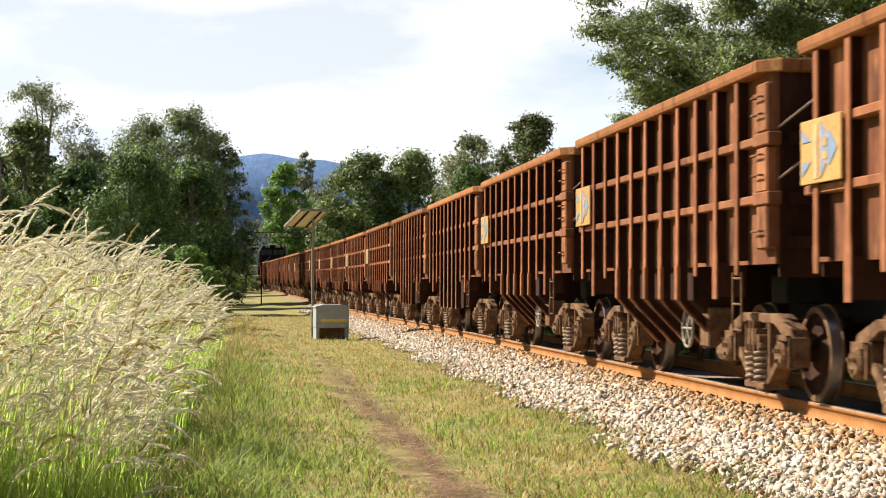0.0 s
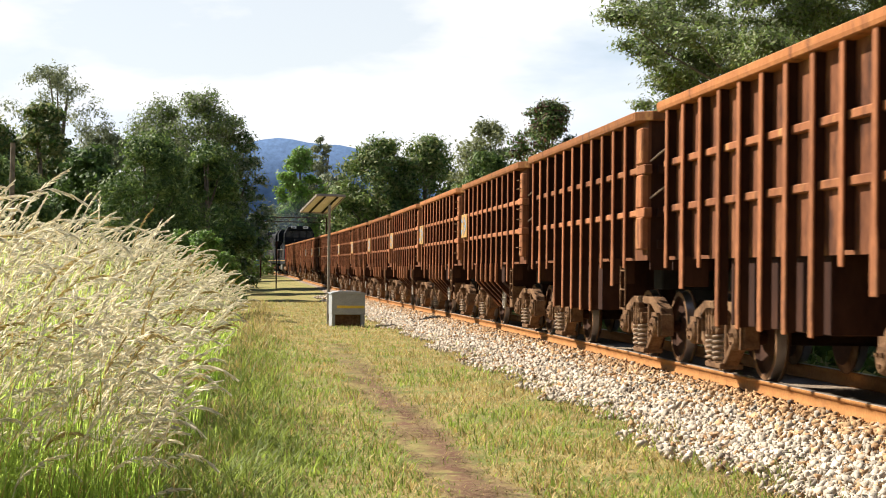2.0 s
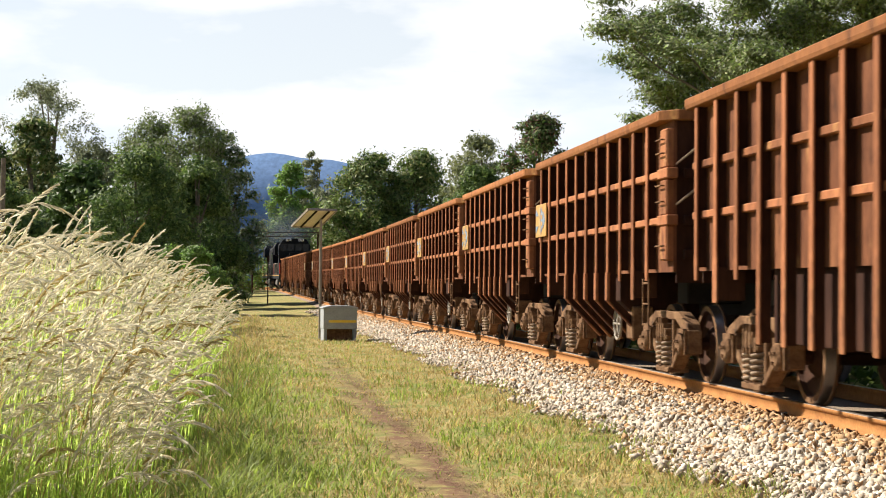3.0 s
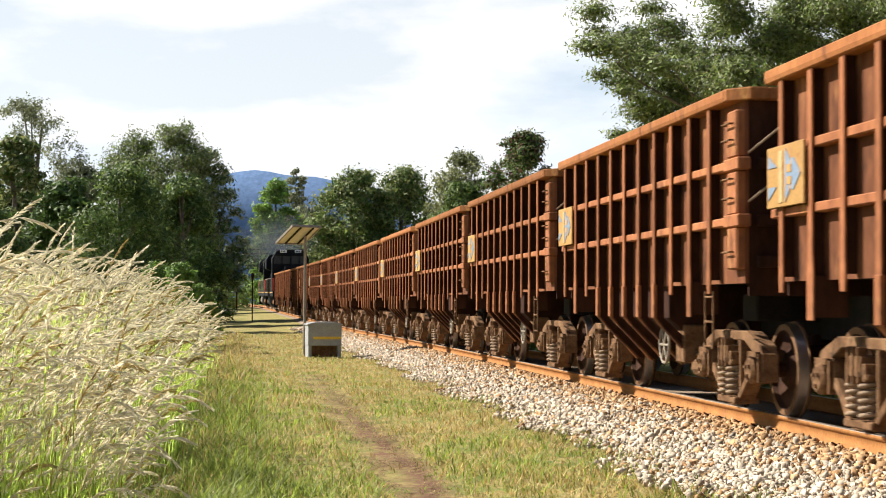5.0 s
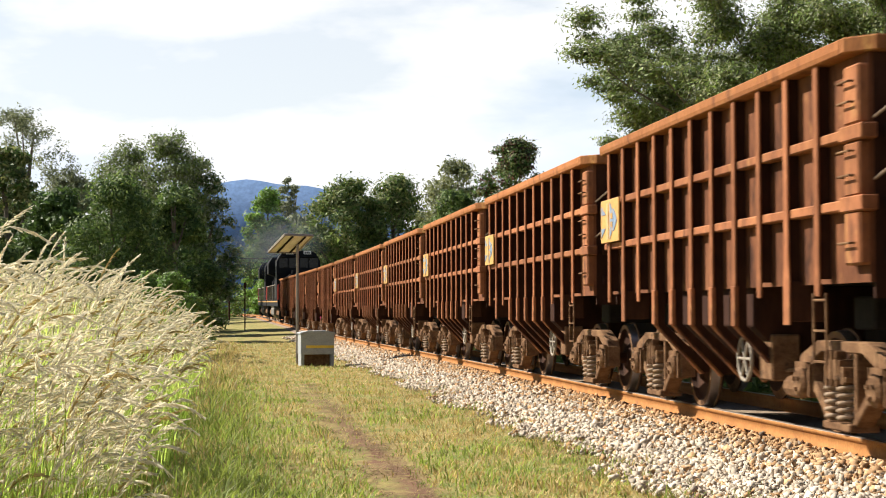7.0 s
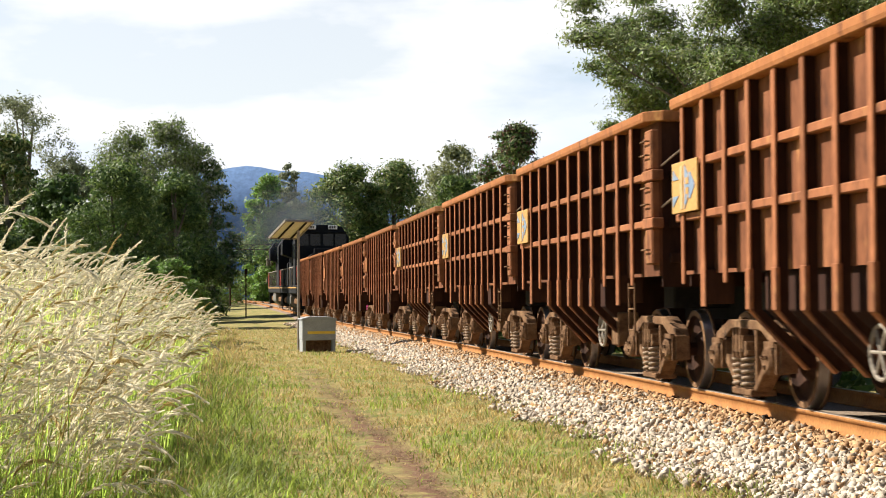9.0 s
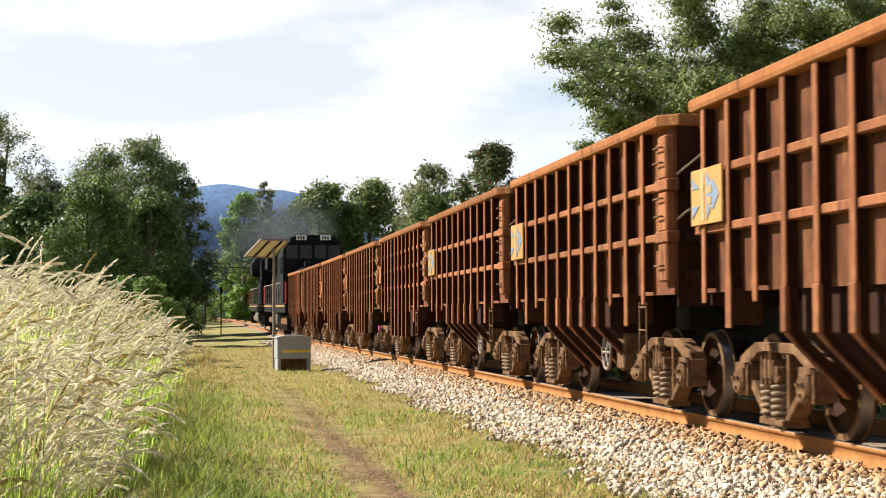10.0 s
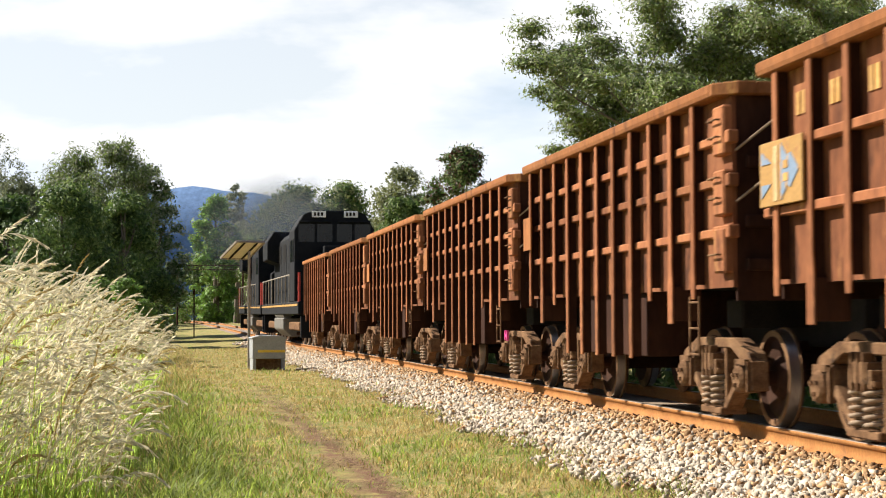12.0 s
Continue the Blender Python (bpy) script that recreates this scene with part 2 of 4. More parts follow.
def tube(bm, pts, radii, n=8):
    rings = []
    pts = [Vector(p) for p in pts]
    for i, p in enumerate(pts):
        d = (pts[min(i + 1, len(pts) - 1)] - pts[max(i - 1, 0)]).normalized()
        u = d.orthogonal().normalized() if i == 0 else (rings[-1][1] - d * rings[-1][1].dot(d)).normalized()
        w = d.cross(u)
        r = radii[i] if isinstance(radii, (list, tuple)) else radii
        rings.append(([bm.verts.new(p + (u * math.cos(k * math.tau / n) + w * math.sin(k * math.tau / n)) * r) for k in range(n)], u))
    for (a, _), (b, _) in zip(rings, rings[1:]):
        for k in range(n):
            bm.faces.new((a[k], a[(k + 1) % n], b[(k + 1) % n], b[k]))
    bm.faces.new(rings[0][0][::-1])
    bm.faces.new(rings[-1][0])


def lathe(bm, profile, n=32, axis="x", centre=(0, 0, 0)):
    """profile: (along, radius) pairs round the axis."""
    c = Vector(centre)
    rings = []
    for al, r in profile:
        ring = []
        for k in range(n):
            s, t = r * math.cos(k * math.tau / n), r * math.sin(k * math.tau / n)
            ring.append(bm.verts.new(c + Vector({"x": (al, s, t), "y": (s, al, t), "z": (s, t, al)}[axis])))
        rings.append(ring)
    for a, b in zip(rings, rings[1:]):
        for k in range(n):
            bm.faces.new((a[k], a[(k + 1) % n], b[(k + 1) % n], b[k]))
    bm.faces.new(rings[0][::-1])
    bm.faces.new(rings[-1])


def finish(bm, name, mat, bevel=0.0, smooth=False):
    bmesh.ops.recalc_face_normals(bm, faces=bm.faces)
    if bevel:
        edges = [e for e in bm.edges if len(e.link_faces) == 2 and e.calc_face_angle(0) > 0.5]
        bmesh.ops.bevel(bm, geom=edges, offset=bevel, segments=1, affect="EDGES", clamp_overlap=True)
    me = bpy.data.meshes.new(name)
    bm.to_mesh(me)
    bm.free()
    for m in mat if isinstance(mat, (list, tuple)) else (mat,):
        me.materials.append(m)
    if smooth:
        me.polygons.foreach_set("use_smooth", [True] * len(me.polygons))
    return me


def part(name, bm, mat, parent, label="", at=(0, 0, 0), bevel=0.0, smooth=False):
    me = bm if isinstance(bm, bpy.types.Mesh) else finish(bm, name, mat, bevel, smooth)
    ob = new(name, me)
    ob.parent = parent
    ob.location = at
    if label:
        ob["label"] = label
    return ob


def thing(name, label, category, at=None, group="", kind="", bm=None, mat=None, bevel=0.0, smooth=False):
    ob = new(name, finish(bm, name, mat, bevel, smooth) if bm else None)
    if at is not None:
        ob.matrix_world = at
    return tagged(ob, label, category, group, kind)


def soup(name, verts, faces, mats, index=None):
    """A mesh from arrays of corners and faces."""
    me = bpy.data.meshes.new(name)
    verts, faces = np.asarray(verts, dtype=np.float32), np.asarray(faces, dtype=np.int32)
    k = faces.shape[1]
    me.vertices.add(len(verts))
    me.vertices.foreach_set("co", verts.ravel())
    me.loops.add(faces.size)
    me.loops.foreach_set("vertex_index", faces.ravel())
    me.polygons.add(len(faces))
    me.polygons.foreach_set("loop_start", np.arange(0, faces.size, k, dtype=np.int32))
    for m in mats:
        me.materials.append(m)
    if index is not None:
        me.polygons.foreach_set("material_index", np.asarray(index, dtype=np.int32))
    me.update(calc_edges=True)
    return me


# ---- the lie of the land and of the track ----
TRACK_X, RAIL_Z = 6.55, 0.50


def rise(y):
    """The gentle climb of land and line into the distance."""
    y = np.clip(y, 0, 260)
    return np.where(y < 60, 0, np.where(y < 100, 0.0065 * (y - 60) ** 2 / 80, 0.0065 * (y - 80)))


def bend(y):
    """How far the line swings to the left."""
    y = np.clip(y, -400, 420)
    near = np.where(y < 30, 0, np.where(y < 70, 0.018 * (y - 30) ** 2 / 80, 0.018 * (y - 50)))
    return -near - np.where(y > 190, (y - 190) ** 2 / 900.0, 0)


def track_at(y):
    return Vector((TRACK_X + float(bend(y)), y, RAIL_Z + float(rise(y))))


def land(x, y):
    """Height of the ground."""
    x, y = np.asarray(x, float), np.asarray(y, float)
    bumps = 0.03 * np.sin(x * 1.7 + 0.6 * y) * np.sin(y * 0.9) + 0.02 * np.sin(3.1 * x) * np.cos(2.3 * y)
    cx = TRACK_X + bend(y)
    d = np.abs(x - cx)
    dip = -0.12 * np.exp(-((x - 1.65) / 0.35) ** 2) * (y < 60) * 0.3
    bank = 0.30 * np.clip((y - 60) / 60, 0, 1) * np.exp(-(d / 5.0) ** 2)
    return rise(y) + bumps * np.clip((d - 1.5) / 2, 0, 1) + dip + bank


# ---- ground ----
def ground_material():
    m = material("meadow_soil", [(0.21, 0.19, 0.06), (0.29, 0.235, 0.09), (0.26, 0.195, 0.08)], 2.5, 0.95, bump=0.9, bump_scale=22,
                 spots=[((0.16, 0.185, 0.05), 1.3, 0.50), ((0.33, 0.235, 0.115), 3.1, 0.58), ((0.13, 0.09, 0.05), 9.0, 0.60)])
    nt, ln = m.node_tree.nodes, m.node_tree.links
    bs = nt["Principled BSDF"]
    old = bs.inputs["Base Color"].links[0].from_socket
    tc = nt.new("ShaderNodeTexCoord")
    sep = nt.new("ShaderNodeSeparateXYZ")
    ln.new(tc.outputs["Object"], sep.inputs[0])
    wob = nt.new("ShaderNodeTexNoise")
    wob.inputs["Scale"].default_value = 0.9
    ln.new(tc.outputs["Object"], wob.inputs["Vector"])

    def math_node(op, a, b):
        n = nt.new("ShaderNodeMath")
        n.operation = op
        for i, v in enumerate((a, b)):
            if isinstance(v, (int, float)):
                n.inputs[i].default_value = v
            else:
                ln.new(v, n.inputs[i])
        return n.outputs[0]
    off = math_node("ABSOLUTE", math_node("SUBTRACT", math_node("ADD", sep.outputs["X"], math_node("MULTIPLY", wob.outputs["Fac"], 0.8)), 2.08), 0)
    rng = nt.new("ShaderNodeMapRange")
    rng.inputs["From Min"].default_value, rng.inputs["From Max"].default_value = 0.32, 0.06
    ln.new(off, rng.inputs["Value"])
    fade = nt.new("ShaderNodeMapRange")
    fade.inputs["From Min"].default_value, fade.inputs["From Max"].default_value = 40, 22
    ln.new(sep.outputs["Y"], fade.inputs["Value"])
    mx = nt.new("ShaderNodeMix")
    mx.data_type = "RGBA"
    speck = nt.new("ShaderNodeTexNoise")
    speck.inputs["Scale"].default_value, speck.inputs["Detail"].default_value = 7.0, 6.0
    ln.new(tc.outputs["Object"], speck.inputs["Vector"])
    worn = nt.new("ShaderNodeMapRange")
    worn.inputs["From Min"].default_value, worn.inputs["From Max"].default_value = 0.33, 0.50
    ln.new(speck.outputs["Fac"], worn.inputs["Value"])
    ln.new(math_node("MULTIPLY", math_node("MULTIPLY", rng.outputs["Result"], fade.outputs["Result"]), worn.outputs["Result"]), mx.inputs["Factor"])
    ln.new(old, mx.inputs["A"])
    mx.inputs["B"].default_value = (0.155, 0.085, 0.053, 1)
    ln.new(mx.outputs["Result"], bs.inputs["Base Color"])
    return m


def build_ground():
    xs = np.concatenate([-np.geomspace(3000, 14, 26), np.arange(-13, 14, 0.4), np.geomspace(14, 3000, 26)])
    ys = np.concatenate([-np.geomspace(2000, 8, 16), np.arange(-6, 70, 0.5), np.geomspace(70, 4000, 60)])
    gx, gy = np.meshgrid(xs, ys)
    z = land(gx, gy)
    nx, ny = len(xs), len(ys)
    i = (np.arange(ny - 1)[:, None] * nx + np.arange(nx - 1)[None]).ravel()
    me = soup("ground", np.stack([gx, gy, z], -1).reshape(-1, 3), np.stack([i, i + 1, i + nx + 1, i + nx], 1), [ground_material()])
    me.polygons.foreach_set("use_smooth", [True] * len(me.polygons))
    tagged(new("ground", me), "mown meadow with a worn dirt footpath beside the railway", "ground", kind="structure")


build_ground()
rng = np.random.default_rng(5)


def patch_noise(x, y, s):
    """Smooth random patches between 0 and 1."""
    return 0.5 + 0.25 * (np.sin(x * s * 1.3 + 2.1 * np.sin(y * s * 0.7)) + np.sin(y * s * 0.9 + 1.7 * np.sin(x * s * 1.1 + 1.0)))


def blades(x, y, z, h, lean, w, turn):
    """Bent grass blades of two quads each."""
    n = len(x)
    ux, uy = np.cos(turn), np.sin(turn)
    px, py = -uy * w / 2, ux * w / 2
    pts = np.zeros((n, 6, 3))
    for i, (k, b, ww) in enumerate(((0, 0, 1), (0.55, 0.3, 0.8), (1.0, 1.0, 0.15))):
        for s, j in ((1, 2 * i), (-1, 2 * i + 1)):
            pts[:, j, 0] = x + ux * lean * b + s * px * ww
            pts[:, j, 1] = y + uy * lean * b + s * py * ww
            pts[:, j, 2] = z + h * k * (1 - 0.15 * b)
    base = np.arange(n)[:, None] * 6
    f = np.concatenate([base + np.array([0, 1, 3, 2]), base + np.array([2, 3, 5, 4])], 0)
    return pts.reshape(-1, 3), f


def build_lawn():
    n = 140000
    y = 9.5 + 75 * rng.random(n) ** 1.9
    left, right = -0.14 * y - 0.5, np.minimum(0.42 * y, 4.25 + 0.45 * rng.random(n) ** 3 + 0.12 * np.sin(1.9 * y))
    x = left + (right - left) * rng.random(n)
    keep = ~((np.abs(x - 1.68 - 0.08 * np.sin(y * 0.7)) < 0.25 + 0.07 * np.sin(y * 3.1) + 0.05 * np.sin(y * 7.3)) & (rng.random(n) < np.clip((34 - y) / 18, 0, 0.86)))
    keep &= x > -3
    x, y = x[keep], y[keep]
    n = len(x)
    green = np.clip(0.22 + 0.55 * patch_noise(x, y, 0.9) * patch_noise(x + 9, y, 2.6) * 1.6 + 0.5 * np.exp(-((x - 0.1) / 0.8) ** 2) * (y < 40) - 0.013 * (y - 12), 0.10, 0.92)
    dry = rng.random(n) > green
    h = (0.026 + 0.06 * rng.random(n) ** 2) * (1 + 0.8 * patch_noise(x, y, 2.3)) * np.where(dry, 0.8, 1.1)
    h *= np.where((np.abs(x - 1.68) < 0.35) & (y < 40), 0.55, 1)
    h *= 1 + 0.7 * np.clip((patch_noise(x, y, 4.1) - 0.66) * 8, 0, 1) * (y > 14)
    h *= 1 + 1.6 * np.exp(-((x + 0.15) / 0.4) ** 2)
    v, f = blades(x, y, np.where(x > 3.7, np.maximum(land(x, y), bed_height(x, y)), land(x, y)) - 0.01, h, h * (0.3 + rng.random(n)), 0.006 + 0.008 * rng.random(n) + y * 0.00018, rng.random(n) * math.tau)
    me = soup("lawn_grass", v, f, [BLADE, BLADE_DRY], np.tile(dry, 2))
    # dry litter lying on the path
    k = 26000
    ly = 9.5 + 30 * rng.random(k) ** 1.6
    lx = 1.68 + 0.08 * np.sin(ly * 0.7) + rng.normal(0, 0.20, k)
    rim = np.arange(k) > 17000  # and strewn along the foot of the ballast
    lx[rim] = 4.05 + 0.16 * np.sin(ly[rim] * 0.9) + rng.normal(0, 0.22, k)[rim]
    lv, lf = blades(lx, ly, np.where(rim, np.maximum(land(lx, ly), bed_height(lx, ly)), land(lx, ly)) + 0.004, np.full(k, 0.012) * rng.random(k), 0.03 + 0.06 * rng.random(k), np.full(k, 0.012), rng.random(k) * math.tau)
    tagged(new("path_litter", soup("path_litter", lv, lf, [LITTER])), "dry brown litter on the footpath and beside the ballast", "litter", kind="stuff")
    tagged(new("lawn_grass", me), "short green and straw-coloured meadow grass", "grass", kind="stuff")


def build_tall_grass():
    """Stems with arching feathery plumes; a bank taller than a person."""
    n = 5000
    y = 9.8 + 40 * rng.random(n) ** 1.35
    edge = -0.84 + 0.16 * np.sin(y * 0.8) + 0.1 * np.sin(y * 2.1)
    x = edge - (0.155 * y + 0.3) * rng.random(n) ** 1.05
    z = land(x, y)
    inner = np.clip((edge - x) / 1.3, 0, 1)
    h = (1.12 + 0.90 * inner) * (0.28 + 0.72 * rng.random(n) ** 0.75) * (1 + 0.10 * np.sin(0.5 * y + 1.0 * x))
    h *= np.where((rng.random(n) < 0.38) & (y < 17), 0.42 + 0.3 * rng.random(n), 1.0)
    lean = rng.normal(0.11, 0.08, n) * h
    turn = rng.normal(-0.1, 0.5, n)
    # leaves
    rep = 9
    xi, yi, zi = (np.repeat(k, rep) for k in (x, y, z))
    hi = np.repeat(h, rep)
    lx, ly = xi + rng.normal(0, 0.10, n * rep), yi + rng.normal(0, 0.12, n * rep)
    lh = hi * (0.25 + 0.55 * rng.random(n * rep))
    v, f = blades(lx, ly, zi, lh, lh * (0.15 + 0.45 * rng.random(n * rep)), 0.008 + 0.009 * rng.random(n * rep), rng.random(n * rep) * math.tau)
    dry = rng.random(n * rep) < 0.12
    me = soup("tall_grass_leaves", v, f, [TALL_BLADE, BLADE_DRY], np.tile(dry, 2))
    root = thing("tall_grass", "bank of tall wild grass with drooping cream plumes", "grass", pose(0, 0, 0), kind="stuff")
    o = new("grass_leaves", me)
    o.parent = root
    # stems and plumes
    V, F, M = [], [], []
    count = 0
    for i in range(n):
        d = np.array([math.cos(turn[i]), math.sin(turn[i]), 0.0])
        side = np.array([-d[1], d[0], 0.0])
        p0 = np.array([x[i], y[i], z[i]])
        top = p0 + d * lean[i] + np.array([0, 0, h[i]])
        mid = p0 + d * lean[i] * 0.35 + np.array([0, 0, h[i] * 0.6])
        w = 0.0035
        V += [p0 - side * w, p0 + side * w, mid + side * w, mid - side * w, top + side * w, top - side * w]
        F += [(count, count + 1, count + 2, count + 3), (count + 3, count + 2, count + 4, count + 5)]
        M += [1 + (i % 4 == 0)] * 2
        count += 6
        if rng.random() < 0.48:
            continue
        # a drooping brush: a spine set with short hairs that point along it
        length, droop = rng.uniform(0.32, 0.58), rng.uniform(0.15, 1.15)
        hue = 2 if rng.random() < 0.10 else 0
        steps = 9
        p = top.copy()
        ang = 1.45 - 0.35 * rng.random()
        thick = 0.0026 + 0.00018 * y[i]
        for k in range(steps):
            ang -= droop * 1.75 / steps
            run = d * math.cos(ang) + np.array([0, 0, math.sin(ang)])
            q = p + run * length / steps
            fat = math.sin(math.pi * (k + 1.0) / (steps + 1.6))
            over = np.cross(side, run)
            for s in range(7):
                a = rng.random() * math.tau
                out = (side * math.cos(a) + over * math.sin(a)) * rng.uniform(0.006, 0.030) * fat
                start = p + (q - p) * rng.random()
                tip = start + run * rng.uniform(0.035, 0.08) + out + np.array([0, 0, -0.022 * fat])
                wide = np.cross(run, out)
                wide *= thick / (np.linalg.norm(wide) + 1e-9)
                V += [start - wide, start + wide, tip + wide * 0.8, tip - wide * 0.8]
                F.append((count, count + 1, count + 2, count + 3))
                M.append(hue)
                count += 4
            p = q
    me = soup("grass_plumes", np.array(V), np.array(F), [PLUME, TALL_BLADE, BLADE_DRY], M)
    o = new("grass_plumes", me)
    o.parent = root


# ---- railway ----
def sweep(name, outline, ys, centre, mat, mats_by_face=None):
    """An outline of (across, up) pairs carried along the line of the track."""
    pts, k = [], len(outline)
    for y in ys:
        c = track_at(y)
        pts += [(c.x + a + centre, y, c.z + b) for a, b in outline]
    f, idx = [], []
    for i in range(len(ys) - 1):
        for j in range(k):
            f.append((i * k + j, i * k + (j + 1) % k, (i + 1) * k + (j + 1) % k, (i + 1) * k + j))
            idx.append(mats_by_face[j] if mats_by_face else 0)
    return soup(name, pts, f, mat, idx)


TRACK_YS = list(np.concatenate([np.arange(-220, 60, 4.0), np.arange(60, 420, 3.0)]))


def build_track():
    bed_line = [(-2.75, -0.62), (-1.35, -0.215), (-0.92, -0.185), (0.92, -0.185), (1.35, -0.215), (2.75, -0.62)]
    bed = tagged(new("ballast", sweep("ballast", bed_line, TRACK_YS, 0, [BED])), "bank of pale crushed stone under the track", "ballast", kind="structure")
    head = [(-0.075, -0.18), (-0.075, -0.165), (-0.012, -0.145), (-0.012, -0.05), (-0.036, -0.038), (-0.036, -0.006), (-0.026, 0.0),
            (0.026, 0.0), (0.036, -0.006), (0.036, -0.038), (0.012, -0.05), (0.012, -0.145), (0.075, -0.165), (0.075, -0.18)]
    top = [0] * 14
    top[5] = top[6] = top[7] = 1
    for s in (-0.836, 0.836):
        tagged(new("rail", sweep("rail", head, TRACK_YS, s, [RAIL, RAIL_TOP], top)), "rust-orange steel rail with a worn shiny head", "rail", "rails", "structure")
    bm = bmesh.new()
    block(bm, -1.3, 1.3, -0.12, 0.12, -0.38, -0.2)
    sl = finish(bm, "sleeper", SLEEPER, 0.015)
    bm = bmesh.new()
    loop = [(-0.085 - 0.05 * math.sin(k * math.pi / 5), -0.04 + 0.016 * k, 0.028 * math.sin(k * math.pi / 5)) for k in range(6)]
    tube(bm, loop + [(-0.04, 0.03, 0.012)], 0.009, 5)
    clip = finish(bm, "rail_clip", WHEEL)
    for i in range(150):
        y = 9 + i * 0.62
        c = track_at(y)
        part("sleeper", sl, None, bed, at=c)
        if i < 90:
            part("rail_clip", clip, None, bed, at=c + Vector((-0.836, 0, -0.165)))
    return bed


def stone_shapes(count, seed):
    """Unit crushed stones: blocks with every corner pushed about, all faces split in two."""
    r = np.random.default_rng(seed)
    v = np.array([(x, y, z) for x in (-1, 1) for y in (-1, 1) for z in (-1, 1)]) * 0.62
    f = np.array([(0, 1, 3), (0, 3, 2), (4, 6, 7), (4, 7, 5), (0, 4, 5), (0, 5, 1), (2, 3, 7), (2, 7, 6), (0, 2, 6), (0, 6, 4), (1, 5, 7), (1, 7, 3)])
    return [(v * r.uniform(0.35, 1.45, (8, 1)) + r.normal(0, 0.16, (8, 3))) * r.uniform(0.5, 1.4, (1, 3)) for _ in range(count)], f


def bed_height(x, y):
    d = np.abs(x - TRACK_X - bend(y))
    return RAIL_Z + rise(y) + np.interp(d, [0.92, 1.35, 2.75], [-0.185, -0.215, -0.62])


def build_ballast(bed):
    shapes, faces = stone_shapes(14, 3)
    n = 66000
    y = 9.3 + 87 * rng.random(n) ** 1.75
    d = 0.93 + 1.95 * rng.random(n) ** 0.9
    spill = 0.20 * np.sin(y * 0.9) + 0.13 * np.sin(y * 2.7) + 0.08 * np.sin(6.1 * y) - 0.06
    keep = d < 2.42 + spill + 0.40 * rng.random(n) ** 2.5
    y, d = y[keep], d[keep]
    n = len(y)
    x = TRACK_X + bend(y) - d
    z = np.maximum(bed_height(x, y), land(x, y)) + 0.05 * np.clip(d - 1.3, 0, 0.6) * patch_noise(x * 1.7, y, 3.0)
    size = (0.019 + 0.026 * rng.random(n) ** 2.2) * (1 + 0.004 * y)
    turn = rng.random((n, 3)) * math.tau
    rusty = rng.random(n) < np.clip(1.15 - (d - 0.93) / 0.85, 0.14, 0.92)
    # loose pieces nearest the meadow's edge
    near = np.where((y > 15) & (y < 22) & (d > 1.5))[0][:300]
    single = np.zeros(n, bool)
    single[near] = True
    meshes = [soup("ballast_stone", s, faces, [STONE_PIECE]) for s in shapes]
    for i in near:
        o = new("ballast_stone", meshes[i % 14])
        o.parent = bed
        o.matrix_basis = Matrix.LocRotScale((x[i], y[i], z[i] + size[i] * 0.3), Euler(turn[i]), (size[i],) * 3)
    V, F, M = [], [], []
    base = 0
    for k in range(14):
        sel = np.where(~single & (np.arange(n) % 14 == k))[0]
        c, s = np.cos(turn[sel]), np.sin(turn[sel])
        one = np.zeros((len(sel), 3, 3))
        one[:, 0, 0], one[:, 0, 1], one[:, 1, 0], one[:, 1, 1], one[:, 2, 2] = c[:, 0], -s[:, 0], s[:, 0], c[:, 0], 1
        two = np.zeros((len(sel), 3, 3))
        two[:, 0, 0], two[:, 1, 1], two[:, 1, 2], two[:, 2, 1], two[:, 2, 2] = 1, c[:, 1], -s[:, 1], s[:, 1], c[:, 1]
        p = np.einsum("nij,njk,vk->nvi", two, one, shapes[k]) * size[sel][:, None, None]
        p += np.stack([x[sel], y[sel], z[sel] + size[sel] * 0.35], 1)[:, None]
        V.append(p.reshape(-1, 3))
        F.append((faces[None] + (np.arange(len(sel)) * 8)[:, None, None] + base).reshape(-1, 3))
        M.append(np.repeat(rusty[sel], 12))
        base += len(sel) * 8
    o = new("loose_ballast", soup("loose_ballast", np.concatenate(V), np.concatenate(F), [STONE, STONE_RUSTY], np.concatenate(M)))
    o.parent = bed
    tagged(o, kind="stuff")


# ---- ore wagons ----
WHEEL_R = 0.4825
WHEELSETS = []


def coil(bm, x, y, z0, z1, r, turns, wire):
    n = turns * 10
    tube(bm, [(x + r * math.cos(i * math.tau / 10), y + r * math.sin(i * math.tau / 10), z0 + (z1 - z0) * i / n) for i in range(n + 1)], wire, 5)


def wheelset_mesh():
    bm = bmesh.new()
    for s in (-1, 1):
        prof = [(0.69, 0.16), (0.69, 0.40), (0.715, 0.425), (0.735, 0.51), (0.755, 0.51), (0.765, 0.487), (0.87, WHEEL_R - 0.004), (0.875, 0.47), (0.872, 0.415),
                (0.82, 0.385), (0.79, 0.22), (0.84, 0.17), (0.86, 0.15), (0.86, 0.10)]
        lathe(bm, [(s * a, r) for a, r in prof], 36)
    lathe(bm, [(-1.16, 0.07), (-0.8, 0.085), (0.8, 0.085), (1.16, 0.07)], 10)
    me = finish(bm, "wheelset", (WHEEL, TREAD, BOGIE))
    # worn tread; rim face in lighter tan as if sunlit, disc left shade-dark
    for p in me.polygons:
        r = math.hypot(p.center.y, p.center.z)
        if 0.476 < r < 0.50 and abs(p.normal.x) < 0.5:
            p.material_index = 1
        elif r > 0.40 and abs(p.normal.x) > 0.6:
            p.material_index = 2
    return me


